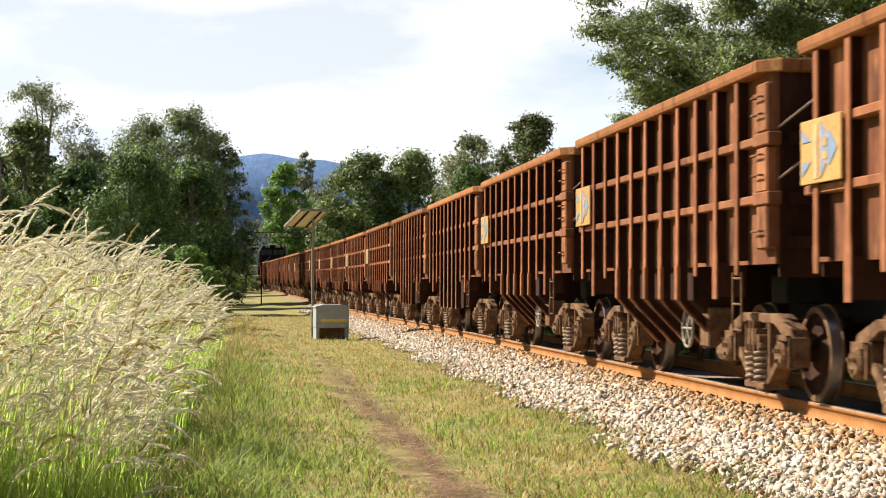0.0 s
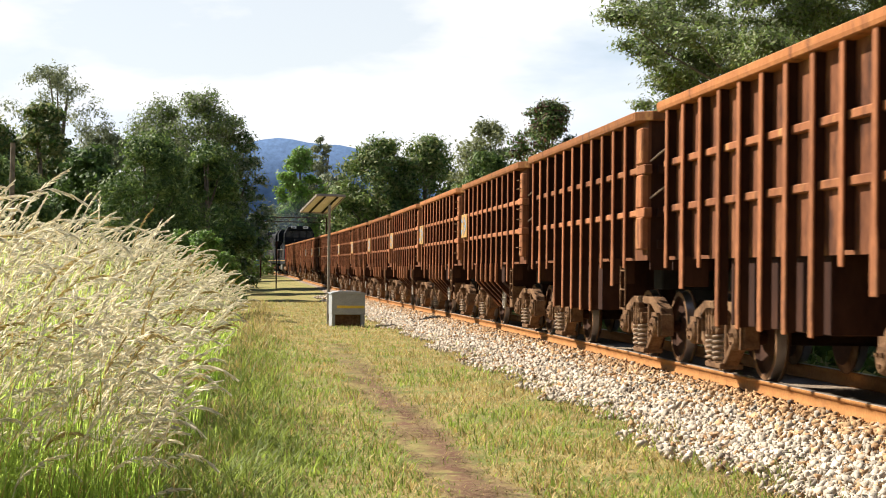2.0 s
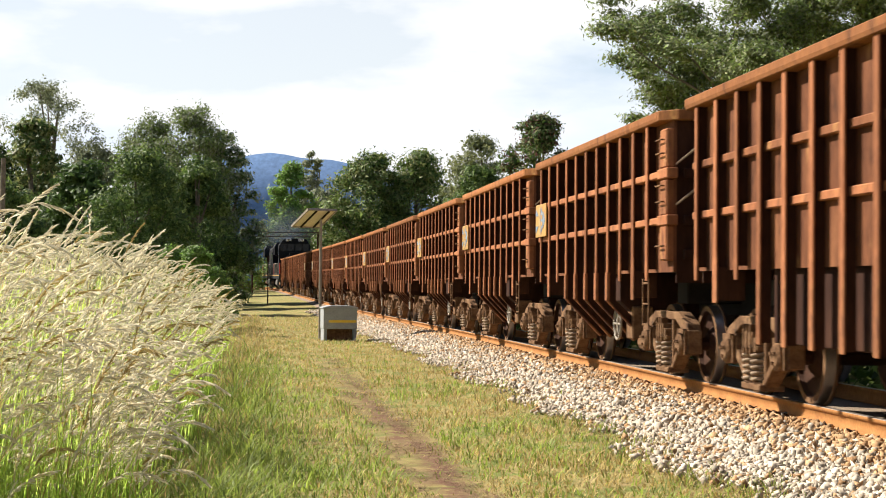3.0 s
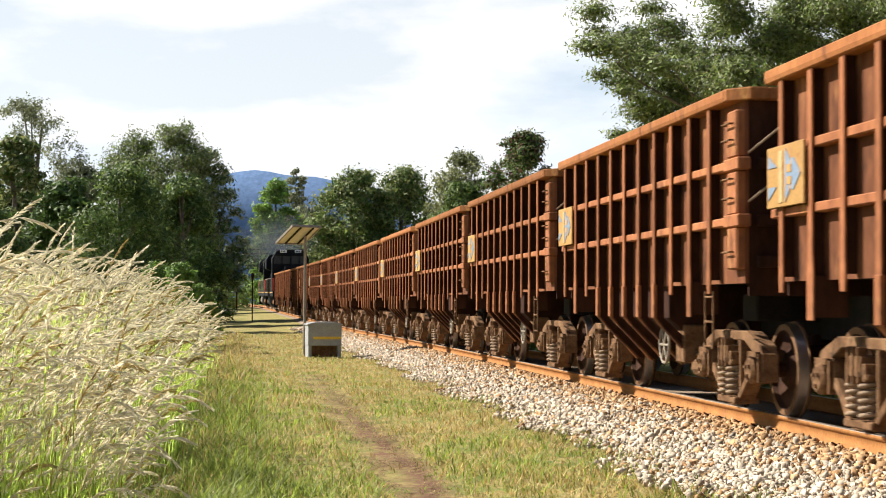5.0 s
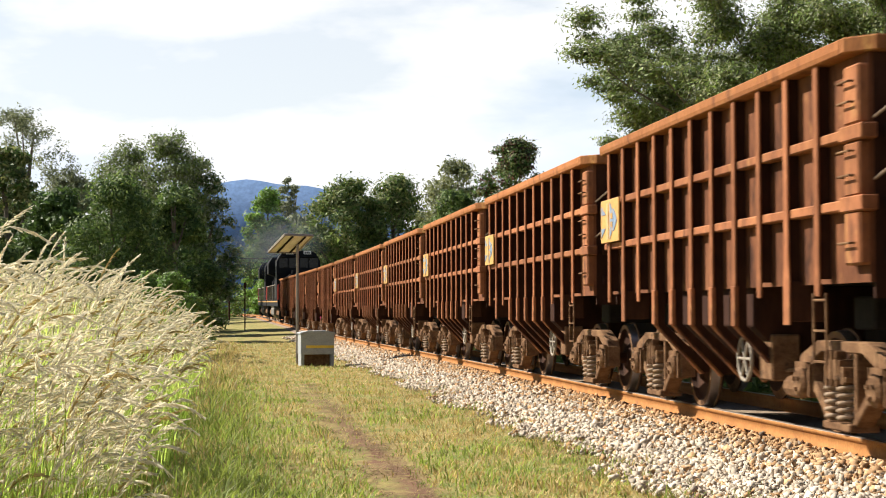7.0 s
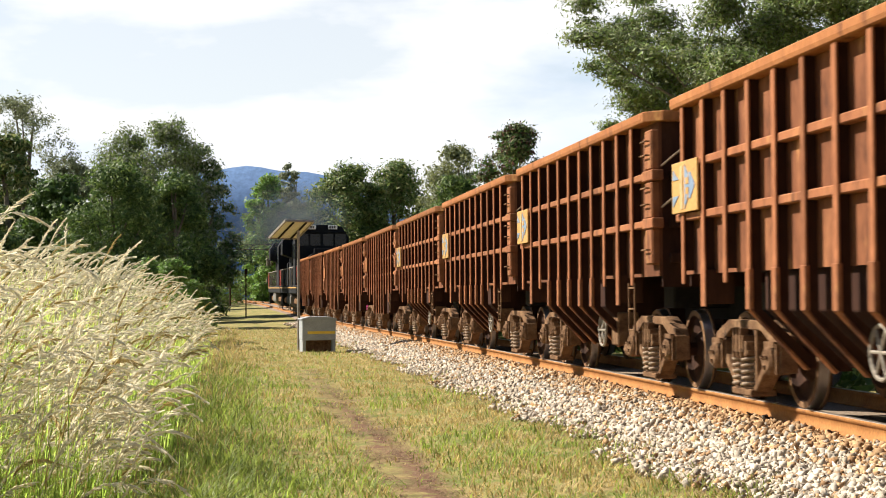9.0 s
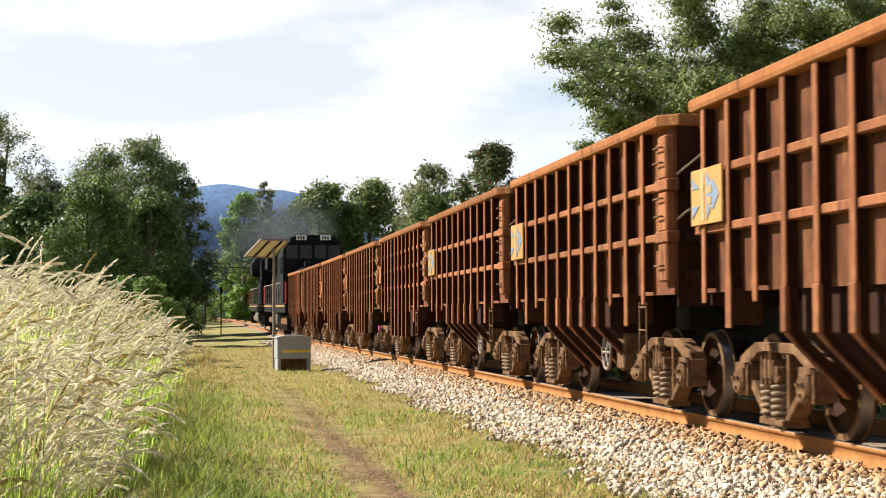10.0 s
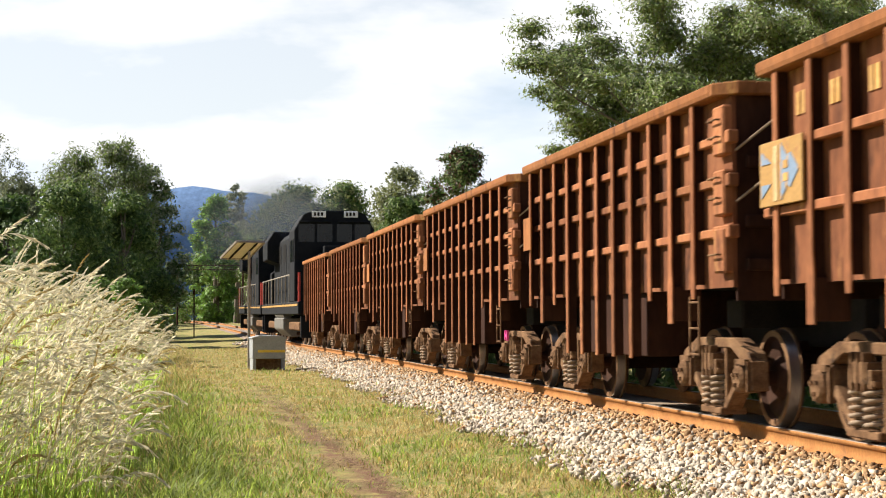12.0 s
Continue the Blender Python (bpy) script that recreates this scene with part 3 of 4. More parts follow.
def sideframe_mesh():
    """Cast side frame seen from the side as (along, up), with open windows."""
    bm = bmesh.new()
    t0, t1 = -0.09, 0.09
    prism(bm, [(-1.12, 0.62), (-1.05, 0.74), (-0.60, 0.88), (0.60, 0.88), (1.05, 0.74), (1.12, 0.62), (0.80, 0.655), (0.50, 0.775), (-0.50, 0.775), (-0.80, 0.655)], "x", t0, t1)
    for s in (-1, 1):
        prism(bm, [(s * 1.14, 0.36), (s * 1.12, 0.66), (s * 1.06, 0.66), (s * 1.06, 0.36)], "x", t0, t1)
        prism(bm, [(s * 0.76, 0.36), (s * 0.80, 0.68), (s * 0.73, 0.68), (s * 0.68, 0.40)], "x", t0, t1)
        prism(bm, [(s * 0.72, 0.42), (s * 0.28, 0.10), (s * 0.26, 0.19), (s * 0.68, 0.51)], "x", t0, t1)
        prism(bm, [(s * 0.28, 0.16), (s * 0.28, 0.79), (s * 0.345, 0.79), (s * 0.345, 0.22)], "x", t0 + 0.01, t1 - 0.01)
    prism(bm, [(-0.33, 0.09), (-0.33, 0.165), (0.33, 0.165), (0.33, 0.09)], "x", t0 - 0.05, t1 + 0.05)
    return finish(bm, "side_frame", BOGIE, 0.012)


def bogie_meshes():
    out = {"wheelset": wheelset_mesh(), "side_frame": sideframe_mesh()}
    bm = bmesh.new()
    block(bm, -1.12, 1.12, -0.20, 0.20, 0.52, 0.72)
    block(bm, -0.30, 0.30, -0.22, 0.22, 0.72, 0.84)
    # bolster coloured near black as the shade behind the side frames
    out["bolster"] = finish(bm, "bogie", RUST_SHADED, 0.02)
    bm = bmesh.new()
    for y in (-0.15, 0.15):
        coil(bm, 0, y, 0.18, 0.50, 0.085, 5, 0.020)
    coil(bm, 0.12, 0, 0.18, 0.50, 0.080, 5, 0.020)
    out["spring"] = finish(bm, "spring_nest", SPRING, smooth=True)
    bm = bmesh.new()
    lathe(bm, [(-0.13, 0.11), (-0.10, 0.145), (0.0, 0.15), (0.10, 0.145), (0.13, 0.10)], 16)
    for k in range(3):
        a = k * math.tau / 3 + 0.5
        lathe(bm, [(-0.155, 0.022), (-0.12, 0.025)], 6, centre=(0, 0.065 * math.cos(a), 0.065 * math.sin(a)))
    block(bm, -0.09, 0.09, -0.15, 0.15, 0.13, 0.19)
    block(bm, -0.075, 0.07, -0.19, -0.14, -0.13, 0.17)
    block(bm, -0.075, 0.07, 0.14, 0.19, -0.13, 0.17)
    out["bearing"] = finish(bm, "axle_bearing", BOGIE)
    bm = bmesh.new()
    block(bm, -0.05, 0.05, -0.26, 0.26, 0.02, 0.07)
    for y in (-0.2, 0.2):
        block(bm, -0.06, 0.06, y - 0.03, y + 0.03, 0.0, 0.16)
    block(bm, -0.10, 0.075, -0.17, 0.17, 0.04, 0.22)
    for y in (-0.12, 0.0, 0.12):
        block(bm, 0.0, 0.09, y - 0.018, y + 0.018, -0.02, 0.30)
    out["guide"] = finish(bm, "friction_guide", BOGIE, 0.008)
    return out


BOG = bogie_meshes()


def bogie(parent, y):
    b = part("bogie", BOG["bolster"], None, parent, "dusty cast steel bogie", at=(0, y, 0))
    for s in (-1, 1):
        part("side_frame", BOG["side_frame"], None, b, at=(s * 1.08, 0, 0))
        sp = part("spring_nest", BOG["spring"], None, b, at=(s * 1.165, 0, 0))
        sp.rotation_euler = (0, 0, 0 if s < 0 else math.pi)
        fg = part("friction_guide", BOG["guide"], None, b, at=(s * 1.18, 0, 0.50))
        fg.rotation_euler = (0, 0, math.pi if s < 0 else 0)
        for a in (-0.915, 0.915):
            br = part("axle_bearing", BOG["bearing"], None, b, at=(s * 1.13, a, WHEEL_R))
            br.rotation_euler = (0, 0, 0 if s < 0 else math.pi)
    for a in (-0.915, 0.915):
        w = part("wheelset", BOG["wheelset"], None, b, "rusty wheels with a bright worn tread, shade painted on the discs", at=(0, a, WHEEL_R))
    return b


STAKES = [4.25 - 0.79 * i for i in range(11)]
BODY_X, STAKE_X = 1.40, 1.55


def stake_meshes(kind):
    """A post of the wagon side: outer flange, thin web behind it and a sleeve; x outwards, z up."""
    a, b = BODY_X + 0.018, STAKE_X
    m = b - 0.022
    out = {}
    bm = bmesh.new()
    if kind in ("short", "bolster"):
        pts = [(-0.055, 1.27), (-0.065, 1.42), (-0.056, 1.55), (-0.056, 3.252)] if kind == "short" else [(-0.085, 1.02), (-0.085, 1.42), (-0.060, 1.60), (-0.060, 3.252)]
        prism(bm, pts + [(-y, z) for y, z in pts[::-1]], "x", m, b)
        low = 1.42
    elif kind == "hopper":
        prism(bm, [(m, 3.252), (b, 3.252), (b, 0.995), (0.98, 0.40), (0.955, 0.42), (m, 1.005)], "y", -0.057, 0.057)
        low = 1.0
    else:
        prism(bm, [(-0.060, 0.62), (-0.060, 3.252), (0.060, 3.252), (0.060, 0.62)], "x", m, b)
        low = 0.64
    out["flange"] = finish(bm, "stake", RUST, 0.006)
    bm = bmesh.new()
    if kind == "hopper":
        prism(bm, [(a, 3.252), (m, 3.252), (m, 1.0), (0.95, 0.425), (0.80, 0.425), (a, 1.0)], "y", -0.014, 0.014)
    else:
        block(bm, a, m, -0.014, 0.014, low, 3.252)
    # web coloured as if in the flange's shade
    out["stake_web"] = finish(bm, "stake_web", RUST_SHADED)
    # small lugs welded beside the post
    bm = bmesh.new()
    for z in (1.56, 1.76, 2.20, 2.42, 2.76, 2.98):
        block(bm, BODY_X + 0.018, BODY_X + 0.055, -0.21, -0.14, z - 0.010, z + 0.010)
    out["lugs"] = finish(bm, "lugs", RUST_SHADED)
    if kind == "hopper":
        bm = bmesh.new()
        block(bm, m - 0.012, b + 0.012, -0.066, 0.066, 0.995, 1.40)
        out["stake_sleeve"] = finish(bm, "stake_sleeve", RUST, 0.008)
    elif kind == "bolster":
        bm = bmesh.new()
        block(bm, a - 0.2, m, -0.07, 0.07, 1.05, 1.42)
        out["stake_foot"] = finish(bm, "stake_foot", RUST_SHADED, 0.008)
    return out


def plate_emblem(parent, mats):
    """A square plate with a worn emblem: plain arrows and bars."""
    bm = bmesh.new()
    block(bm, -1.590, -1.565, 3.50, 4.52, 2.06, 2.63)
    pl = part("emblem_plate", bm, mats, parent, "faded yellow plate with a worn blue emblem", bevel=0.006)
    z = 2.345
    for flip in (1, -1):
        bm = bmesh.new()
        prism(bm, [(4.46, z + flip * 0.21), (4.22, z + flip * 0.09), (4.46, z + flip * 0.09)], "x", -1.598, -1.589)
        part("emblem_corner", bm, BLUE, pl, "faded blue")
        bm = bmesh.new()
        prism(bm, [(3.98, z + flip * 0.25), (3.98, z + flip * 0.10), (3.80, z + flip * 0.10)], "x", -1.598, -1.589)
        part("emblem_corner", bm, BLUE, pl, "faded blue")
        bm = bmesh.new()
        block(bm, -1.603, -1.596, 3.80, 3.92, min(z + flip * 0.02, z + flip * 0.09), max(z + flip * 0.02, z + flip * 0.09))
        part("emblem_bar", bm, YELLOW, pl, "yellow")
    bm = bmesh.new()
    prism(bm, [(3.98, z + 0.085), (3.98, z - 0.085), (3.76, z - 0.15), (3.56, z), (3.76, z + 0.15)], "x", -1.5975, -1.589)
    part("emblem_arrow", bm, BLUE, pl, "faded blue arrow")
    bm = bmesh.new()
    block(bm, -1.597, -1.589, 4.06, 4.16, 2.10, 2.58)
    part("emblem_bar", bm, YELLOW_WORN, pl, "worn pale bar")


STAKE_MESH = {k: stake_meshes(k) for k in ("short", "bolster", "hopper", "long")}


def ore_wagon(kind):
    hopper = kind == "hopper"
    label = "rust-brown ribbed steel ore wagon with a sloping hopper bottom" if hopper else "red-brown rusty ribbed steel ore wagon with a straight deep side"
    out_x = 1.522 if hopper else 1.487
    w = thing("ore_wagon", label, "railway wagon", group="wagons of the ore train")
    # tub: sides, ends, floor
    for s in (-1, 1):
        bm = bmesh.new()
        block(bm, s * BODY_X - 0.02, s * BODY_X + 0.02, -4.55, 4.55, 1.38, 3.28)
        part("side_panel", bm, RUST_SHEET, w, "brown steel side sheet")
    for s in (-1, 1):
        bm = bmesh.new()
        # end sheet and ribs carry painted shade, darker than the sides
        block(bm, -BODY_X + 0.02, BODY_X - 0.02, s * 4.53 - 0.02, s * 4.53 + 0.02, 1.25, 3.28)
        part("end_panel", bm, RUST_SHADED, w, "brown end sheet, darkened to stand for shade")
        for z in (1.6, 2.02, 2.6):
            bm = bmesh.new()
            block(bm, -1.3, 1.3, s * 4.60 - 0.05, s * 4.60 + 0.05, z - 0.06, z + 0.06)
            part("end_rib", bm, RUST_SHADED, w, bevel=0.01)
    bm = bmesh.new()
    block(bm, -BODY_X + 0.03, BODY_X - 0.03, -4.5, 4.5, 1.40, 1.46)
    block(bm, -0.22, 0.22, -4.85, 4.85, 0.78, 1.28)
    for y in (-3.2, 3.2):
        block(bm, -0.95, 0.95, y - 0.25, y + 0.25, 0.98, 1.28)
    # the shade beneath the wagon is put into the frame's black
    part("underframe", bm, DARK, w, "frame blackened to stand for shade", bevel=0.02)
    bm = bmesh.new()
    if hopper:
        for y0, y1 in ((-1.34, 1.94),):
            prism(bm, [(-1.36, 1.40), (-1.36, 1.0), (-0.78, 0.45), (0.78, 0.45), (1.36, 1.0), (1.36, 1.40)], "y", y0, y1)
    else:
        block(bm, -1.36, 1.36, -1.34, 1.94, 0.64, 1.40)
    # shade under the tub is painted into this sheet
    part("hopper" if hopper else "deep_floor", bm, RUST_SHADED, w, "brown sheet, darkened to stand for shade", bevel=0.01)
    bm = bmesh.new()
    for s in (-1, 1):
        prism(bm, [(s * 1.32, 3.25), (s * 1.57, 3.25), (s * 1.585, 3.30), (s * 1.585, 3.38), (s * 1.32, 3.38)], "y", -4.35, 4.62)
        prism(bm, [(s * 1.585, -4.35), (s * 1.585, -4.42), (s * 1.38, -4.66), (s * 1.20, -4.66), (s * 1.20, -4.50), (s * 1.32, -4.35)], "z", 3.25, 3.38)
    block(bm, -1.2, 1.2, -4.66, -4.48, 3.25, 3.378)
    block(bm, -1.32, 1.32, 4.48, 4.62, 3.25, 3.378)
    part("top_rim", bm, RUST_BRIGHT, w, "orange-rust rim", bevel=0.012)
    for s in (-1, 1):
        for z in (2.02, 2.60) if hopper else (1.92, 2.42, 2.84) if kind == "three" else (2.02, 2.60):
            bm = bmesh.new()
            x0, x1 = (1.40, out_x) if s > 0 else (-out_x, -1.40)
            block(bm, x0, x1, -4.25, 4.62, z - 0.045, z + 0.045)
            block(bm, x0 - 0.01, x1 + 0.01, -4.66, -4.15, z - 0.065, z + 0.065)
            part("rib", bm, RUST, w, bevel=0.012)
    for i, y in enumerate(STAKES):
        if hopper:
            k = "hopper" if 3 <= i <= 7 else "bolster" if i in (1, 9) else "short"
        else:
            k = "long" if 3 <= i <= 7 else "bolster" if i in (1, 9) else "short"
        for s in (-1, 1):
            o = part("stake", STAKE_MESH[k]["flange"], None, w, at=(0, y, 0))
            for name, me in STAKE_MESH[k].items():
                if name != "flange":
                    piece = part(name, me, None, o)
                    if name == "lugs":
                        tagged(piece, kind="stuff")
            if s < 0:
                o.rotation_euler = (0, 0, math.pi)
    for s in (-1, 1):
        for z0, z1 in ((1.52, 1.96), (2.08, 2.53), (2.67, 3.16)):
            bm = bmesh.new()
            x0, x1 = (1.40, 1.512) if s > 0 else (-1.512, -1.40)
            block(bm, x0, x1, -4.55, -4.22, z0, z1)
            part("corner_post", bm, RUST, w, "rusty corner box", bevel=0.02)
    if hopper:
        plate_emblem(w, YELLOW)
    elif kind == "three":
        bm = bmesh.new()
        block(bm, -1.588, -1.565, 4.02, 4.52, 2.10, 2.58)
        part("rating_plate", bm, RUST_BRIGHT, w, "blank rusty plate")
    if kind != "three":
        cu = bpy.data.curves.new("end_letter", "FONT")
        cu.body, cu.size, cu.extrude = "B", 0.30, 0.004
        cu.materials.append(YELLOW)
        o = new("end_letter", cu)
        o.parent = w
        o.matrix_basis = pose(-0.62, -4.556, 1.62, 90, 0, 0)
    # ladder at the near corner, grab irons, braces
    bm = bmesh.new()
    for y in (-4.02, -3.72):
        tube(bm, [(-1.60, y, 0.70), (-1.60, y, 1.30)], 0.012, 6)
    for z in (0.72, 0.98, 1.24):
        tube(bm, [(-1.60, -4.02, z), (-1.60, -3.72, z)], 0.012, 6)
    part("ladder", bm, BOGIE, w, "thin steel ladder")
    for z in (1.7, 2.25, 2.45, 2.85, 3.02) if kind != "plain" else ():
        bm = bmesh.new()
        tube(bm, [(-1.49, -4.20, z), (-1.56, -4.20, z), (-1.56, -4.46, z), (-1.49, -4.46, z)], 0.010, 6)
        part("grab_iron", bm, BOGIE, w)
    for z in (2.25, 2.75):
        bm = bmesh.new()
        tube(bm, [(-1.40, -4.60, z - 0.04), (-1.08, -4.92, z + 0.26)], 0.014, 6)
        part("end_brace", bm, SPRING, w, "pale steel rod")
    # brake gear on the visible side
    if hopper:
        bm = bmesh.new()
        ring = [(-1.27, -0.75 + 0.225 * math.cos(k * math.tau / 24), 0.66 + 0.225 * math.sin(k * math.tau / 24)) for k in range(25)]
        tube(bm, ring, 0.02, 6)
        for k in range(3):
            a = k * math.pi / 3
            tube(bm, [(-1.27, -0.75 - 0.21 * math.cos(a), 0.66 - 0.21 * math.sin(a)), (-1.27, -0.75 + 0.21 * math.cos(a), 0.66 + 0.21 * math.sin(a))], 0.016, 6)
        part("brake_wheel", bm, POLE, w, "grey spoked brake wheel")
        bm = bmesh.new()
        block(bm, -1.20, -0.90, -1.40, -0.98, 0.45, 0.92)
        part("valve_box", bm, BOGIE, w, bevel=0.02)
        bm = bmesh.new()
        tube(bm, [(-1.05, -0.7, 0.50), (-1.05, -2.2, 0.62)], 0.02, 6)
        tube(bm, [(-1.1, -2.05, 0.42), (-1.1, -1.75, 0.42)], 0.11, 10)
        part("brake_rod", bm, BOGIE, w)
    for s in (-1, 1):
        bm = bmesh.new()
        block(bm, -0.10, 0.10, min(s * 4.7, s * 5.15), max(s * 4.7, s * 5.15), 0.80, 1.0)
        block(bm, -0.14, 0.16, min(s * 4.98, s * 5.14), max(s * 4.98, s * 5.14), 0.76, 1.04)
        part("coupler", bm, WHEEL, w, bevel=0.03)
    bm = bmesh.new()
    nx, ny = 8, 26
    grid = [[bm.verts.new((-1.33 + 2.66 * i / nx, -4.48 + 8.96 * j / ny,
                           2.95 + 0.62 * (1 - abs(2 * i / nx - 1) ** 1.5) * min(1, 2.2 * (1 - abs(2 * j / ny - 1))) + 0.05 * math.sin(2.3 * i + 1.1 * j) + 0.10 * math.sin(j * 0.9)))
             for i in range(nx + 1)] for j in range(ny + 1)]
    for j in range(ny):
        for i in range(nx):
            bm.faces.new((grid[j][i], grid[j][i + 1], grid[j + 1][i + 1], grid[j + 1][i]))
    part("ore_load", bm, ORE, w, "heaped dark brown iron ore", smooth=True)
    for y in (-3.2, 3.2):
        bogie(w, y)
    return w


PITCH, SPEED, FIRST = 10.30, 12.08, 19.6
KINDS = {2: "plain", 3: "plain", 14: "three", 15: "three", 16: "three", 17: "plain", 18: "plain"}
TRAIN = []  # (thing, place along the line at the start)


def build_train():
    first = {}
    for k in range(-1, 19):
        kind = KINDS.get(k, "hopper")
        if kind not in first:
            first[kind] = ob = ore_wagon(kind)
        else:
            ob = copy_thing(first[kind], pose(0, 0, 0))
        if k == 13:
            # painted fleet number, as plain bars
            for y in (3.98, 3.86, 3.22, 3.10, 2.44, 2.32):
                bm = bmesh.new()
                block(bm, -BODY_X - 0.034, -BODY_X - 0.021, y - 0.045, y + 0.045, 2.84, 3.04)
                part("number_bar", bm, YELLOW, ob, "worn yellow painted bar")
        if k == 15:
            bm = bmesh.new()
            for s in (-1, 1):
                prism(bm, [(-2.6, 0.80), (-2.6 + s * 0.09, 0.89), (-2.6 + s * 0.09, 0.71)], "x", -1.24, -1.20)
            part("pink_marker", bm, PINK, ob, "bright pink plastic marker")
        TRAIN.append((ob, FIRST + PITCH * k))


def on_track(y):
    p, q = track_at(y), track_at(y + 3.0)
    r = track_at(y - 3.0)
    d = q - r
    return Matrix.Translation((p + q + r) / 3) @ pose(0, 0, 0, math.degrees(math.atan2(d.z, d.y)), 0, -math.degrees(math.atan2(d.x, d.y)))


def motions():
    times = [i * 0.5 for i in range(25)]
    for ob, y0 in TRAIN:
        walk(ob, [(t, on_track(y0 - SPEED * t)) for t in times])
    # all wheelsets turn alike; those at the same place in their bogie share one set of keys
    first = {}
    for ob, _ in TRAIN:
        for w in ob.children_recursive:
            if w.name.startswith("wheelset"):
                key = round(w.location.y, 2)
                if key not in first:
                    y, z = w.location.y, w.location.z
                    walk(w, [(i / 30, pose(0, y, z, math.degrees(SPEED * i / 30 / z))) for i in range(361)])
                    first[key] = w
                else:
                    keys = first[key].animation_data
                    w.rotation_mode = "QUATERNION"
                    w.animation_data_create()
                    w.animation_data.action = keys.action
                    w.animation_data.action_slot = keys.action_slot


# ---- trees ----
def leaf_cloud(name, clumps, count, size, mat, seed, flat=0.5, mats=None, shell=0.45):
    """Leaf cards strewn over the shells of many clumps (x, y, z, radius, height)."""
    r = np.random.default_rng(seed)
    c = np.array(clumps)
    wt = c[:, 3] ** 2
    pick = r.choice(len(c), count, p=wt / wt.sum())
    u = r.normal(0, 1, (count, 3))
    u /= np.linalg.norm(u, axis=1)[:, None]
    rad = (1 - shell * r.random(count) ** 1.5) * (1 + 0.30 * r.normal(0, 1, count))
    p = c[pick, :3] + u * rad[:, None] * np.stack([c[pick, 3], c[pick, 3], c[pick, 4]], 1)
    nrm = u * 1.0 + r.normal(0, 0.55, (count, 3)) + np.array([0, 0, flat])
    nrm /= np.linalg.norm(nrm, axis=1)[:, None]
    t = np.cross(nrm, r.normal(0, 1, (count, 3)))
    t /= np.linalg.norm(t, axis=1)[:, None]
    b = np.cross(nrm, t)
    s = size * r.uniform(0.55, 1.3, count)
    t, b = t * s[:, None], b * (s * r.uniform(0.35, 0.7, count))[:, None]
    v = np.stack([p - t, p + b, p + t * 0.9 - b * 0.6], 1).reshape(-1, 3)
    idx = r.integers(0, len(mats), count) if mats else None
    return soup(name, v, np.arange(count * 3).reshape(-1, 3), mats or [mat], idx)


def crown_clumps(height, spread, low, n, seed, lump=0.22, shape=1.0):
    """Clumps filling an egg from low*height to height."""
    r = np.random.default_rng(seed)
    out = []
    for i in range(n):
        k = r.random()
        z = height * (low + (1 - low) * k)
        env = spread * (math.sin(math.pi * min(0.97, 0.16 + 0.80 * k)) ** shape)
        a, d = r.random() * math.tau, env * math.sqrt(r.uniform(0.1, 1.0))
        rad = spread * lump * r.uniform(0.6, 1.35)
        out.append((d * math.cos(a), d * math.sin(a), z - rad * 0.3, rad, rad * r.uniform(0.55, 0.85)))
    return out


def tree(x, y, height, spread, leaf, label, category="tree", low=0.25, clumps=26, leaves=4500, size=0.34, seed=1, lump=0.22, shape=0.8, trunk=None, mats=None, group="", limbs=9):
    root = thing("tree", label, category, pose(x, y, float(land(x, y)) - 0.1), group)
    cl = crown_clumps(height, spread, low, clumps * 2, seed, lump, shape)
    r = random.Random(seed)
    bm = bmesh.new()
    tr = trunk or 0.02 * height + 0.06
    lean = r.uniform(-0.06, 0.06) * height
    spine = [(lean * k * k, 0.3 * lean * k, height * 0.88 * k) for k in (0, 0.2, 0.4, 0.6, 0.8, 1.0)]
    tube(bm, spine, [tr * 1.35, tr, tr * 0.85, tr * 0.6, tr * 0.4, tr * 0.12], 8)
    for c in sorted(cl, key=lambda c: -c[3])[:limbs]:
        k = max(0.15, min(0.75, c[2] / height - 0.22))
        p = Vector((lean * k * k, 0.3 * lean * k, height * 0.88 * k))
        q = Vector(c[:3])
        m = p.lerp(q, 0.5) + Vector((0, 0, -0.08 * (q - p).length))
        tube(bm, [p, m, q], [tr * 0.42, tr * 0.27, tr * 0.06], 6)
    part("trunk", bm, BARK, root)
    part("crown", leaf_cloud("crown", cl, int(leaves * 1.5), size * 0.86, leaf, seed, mats=mats), None, root)
    return root


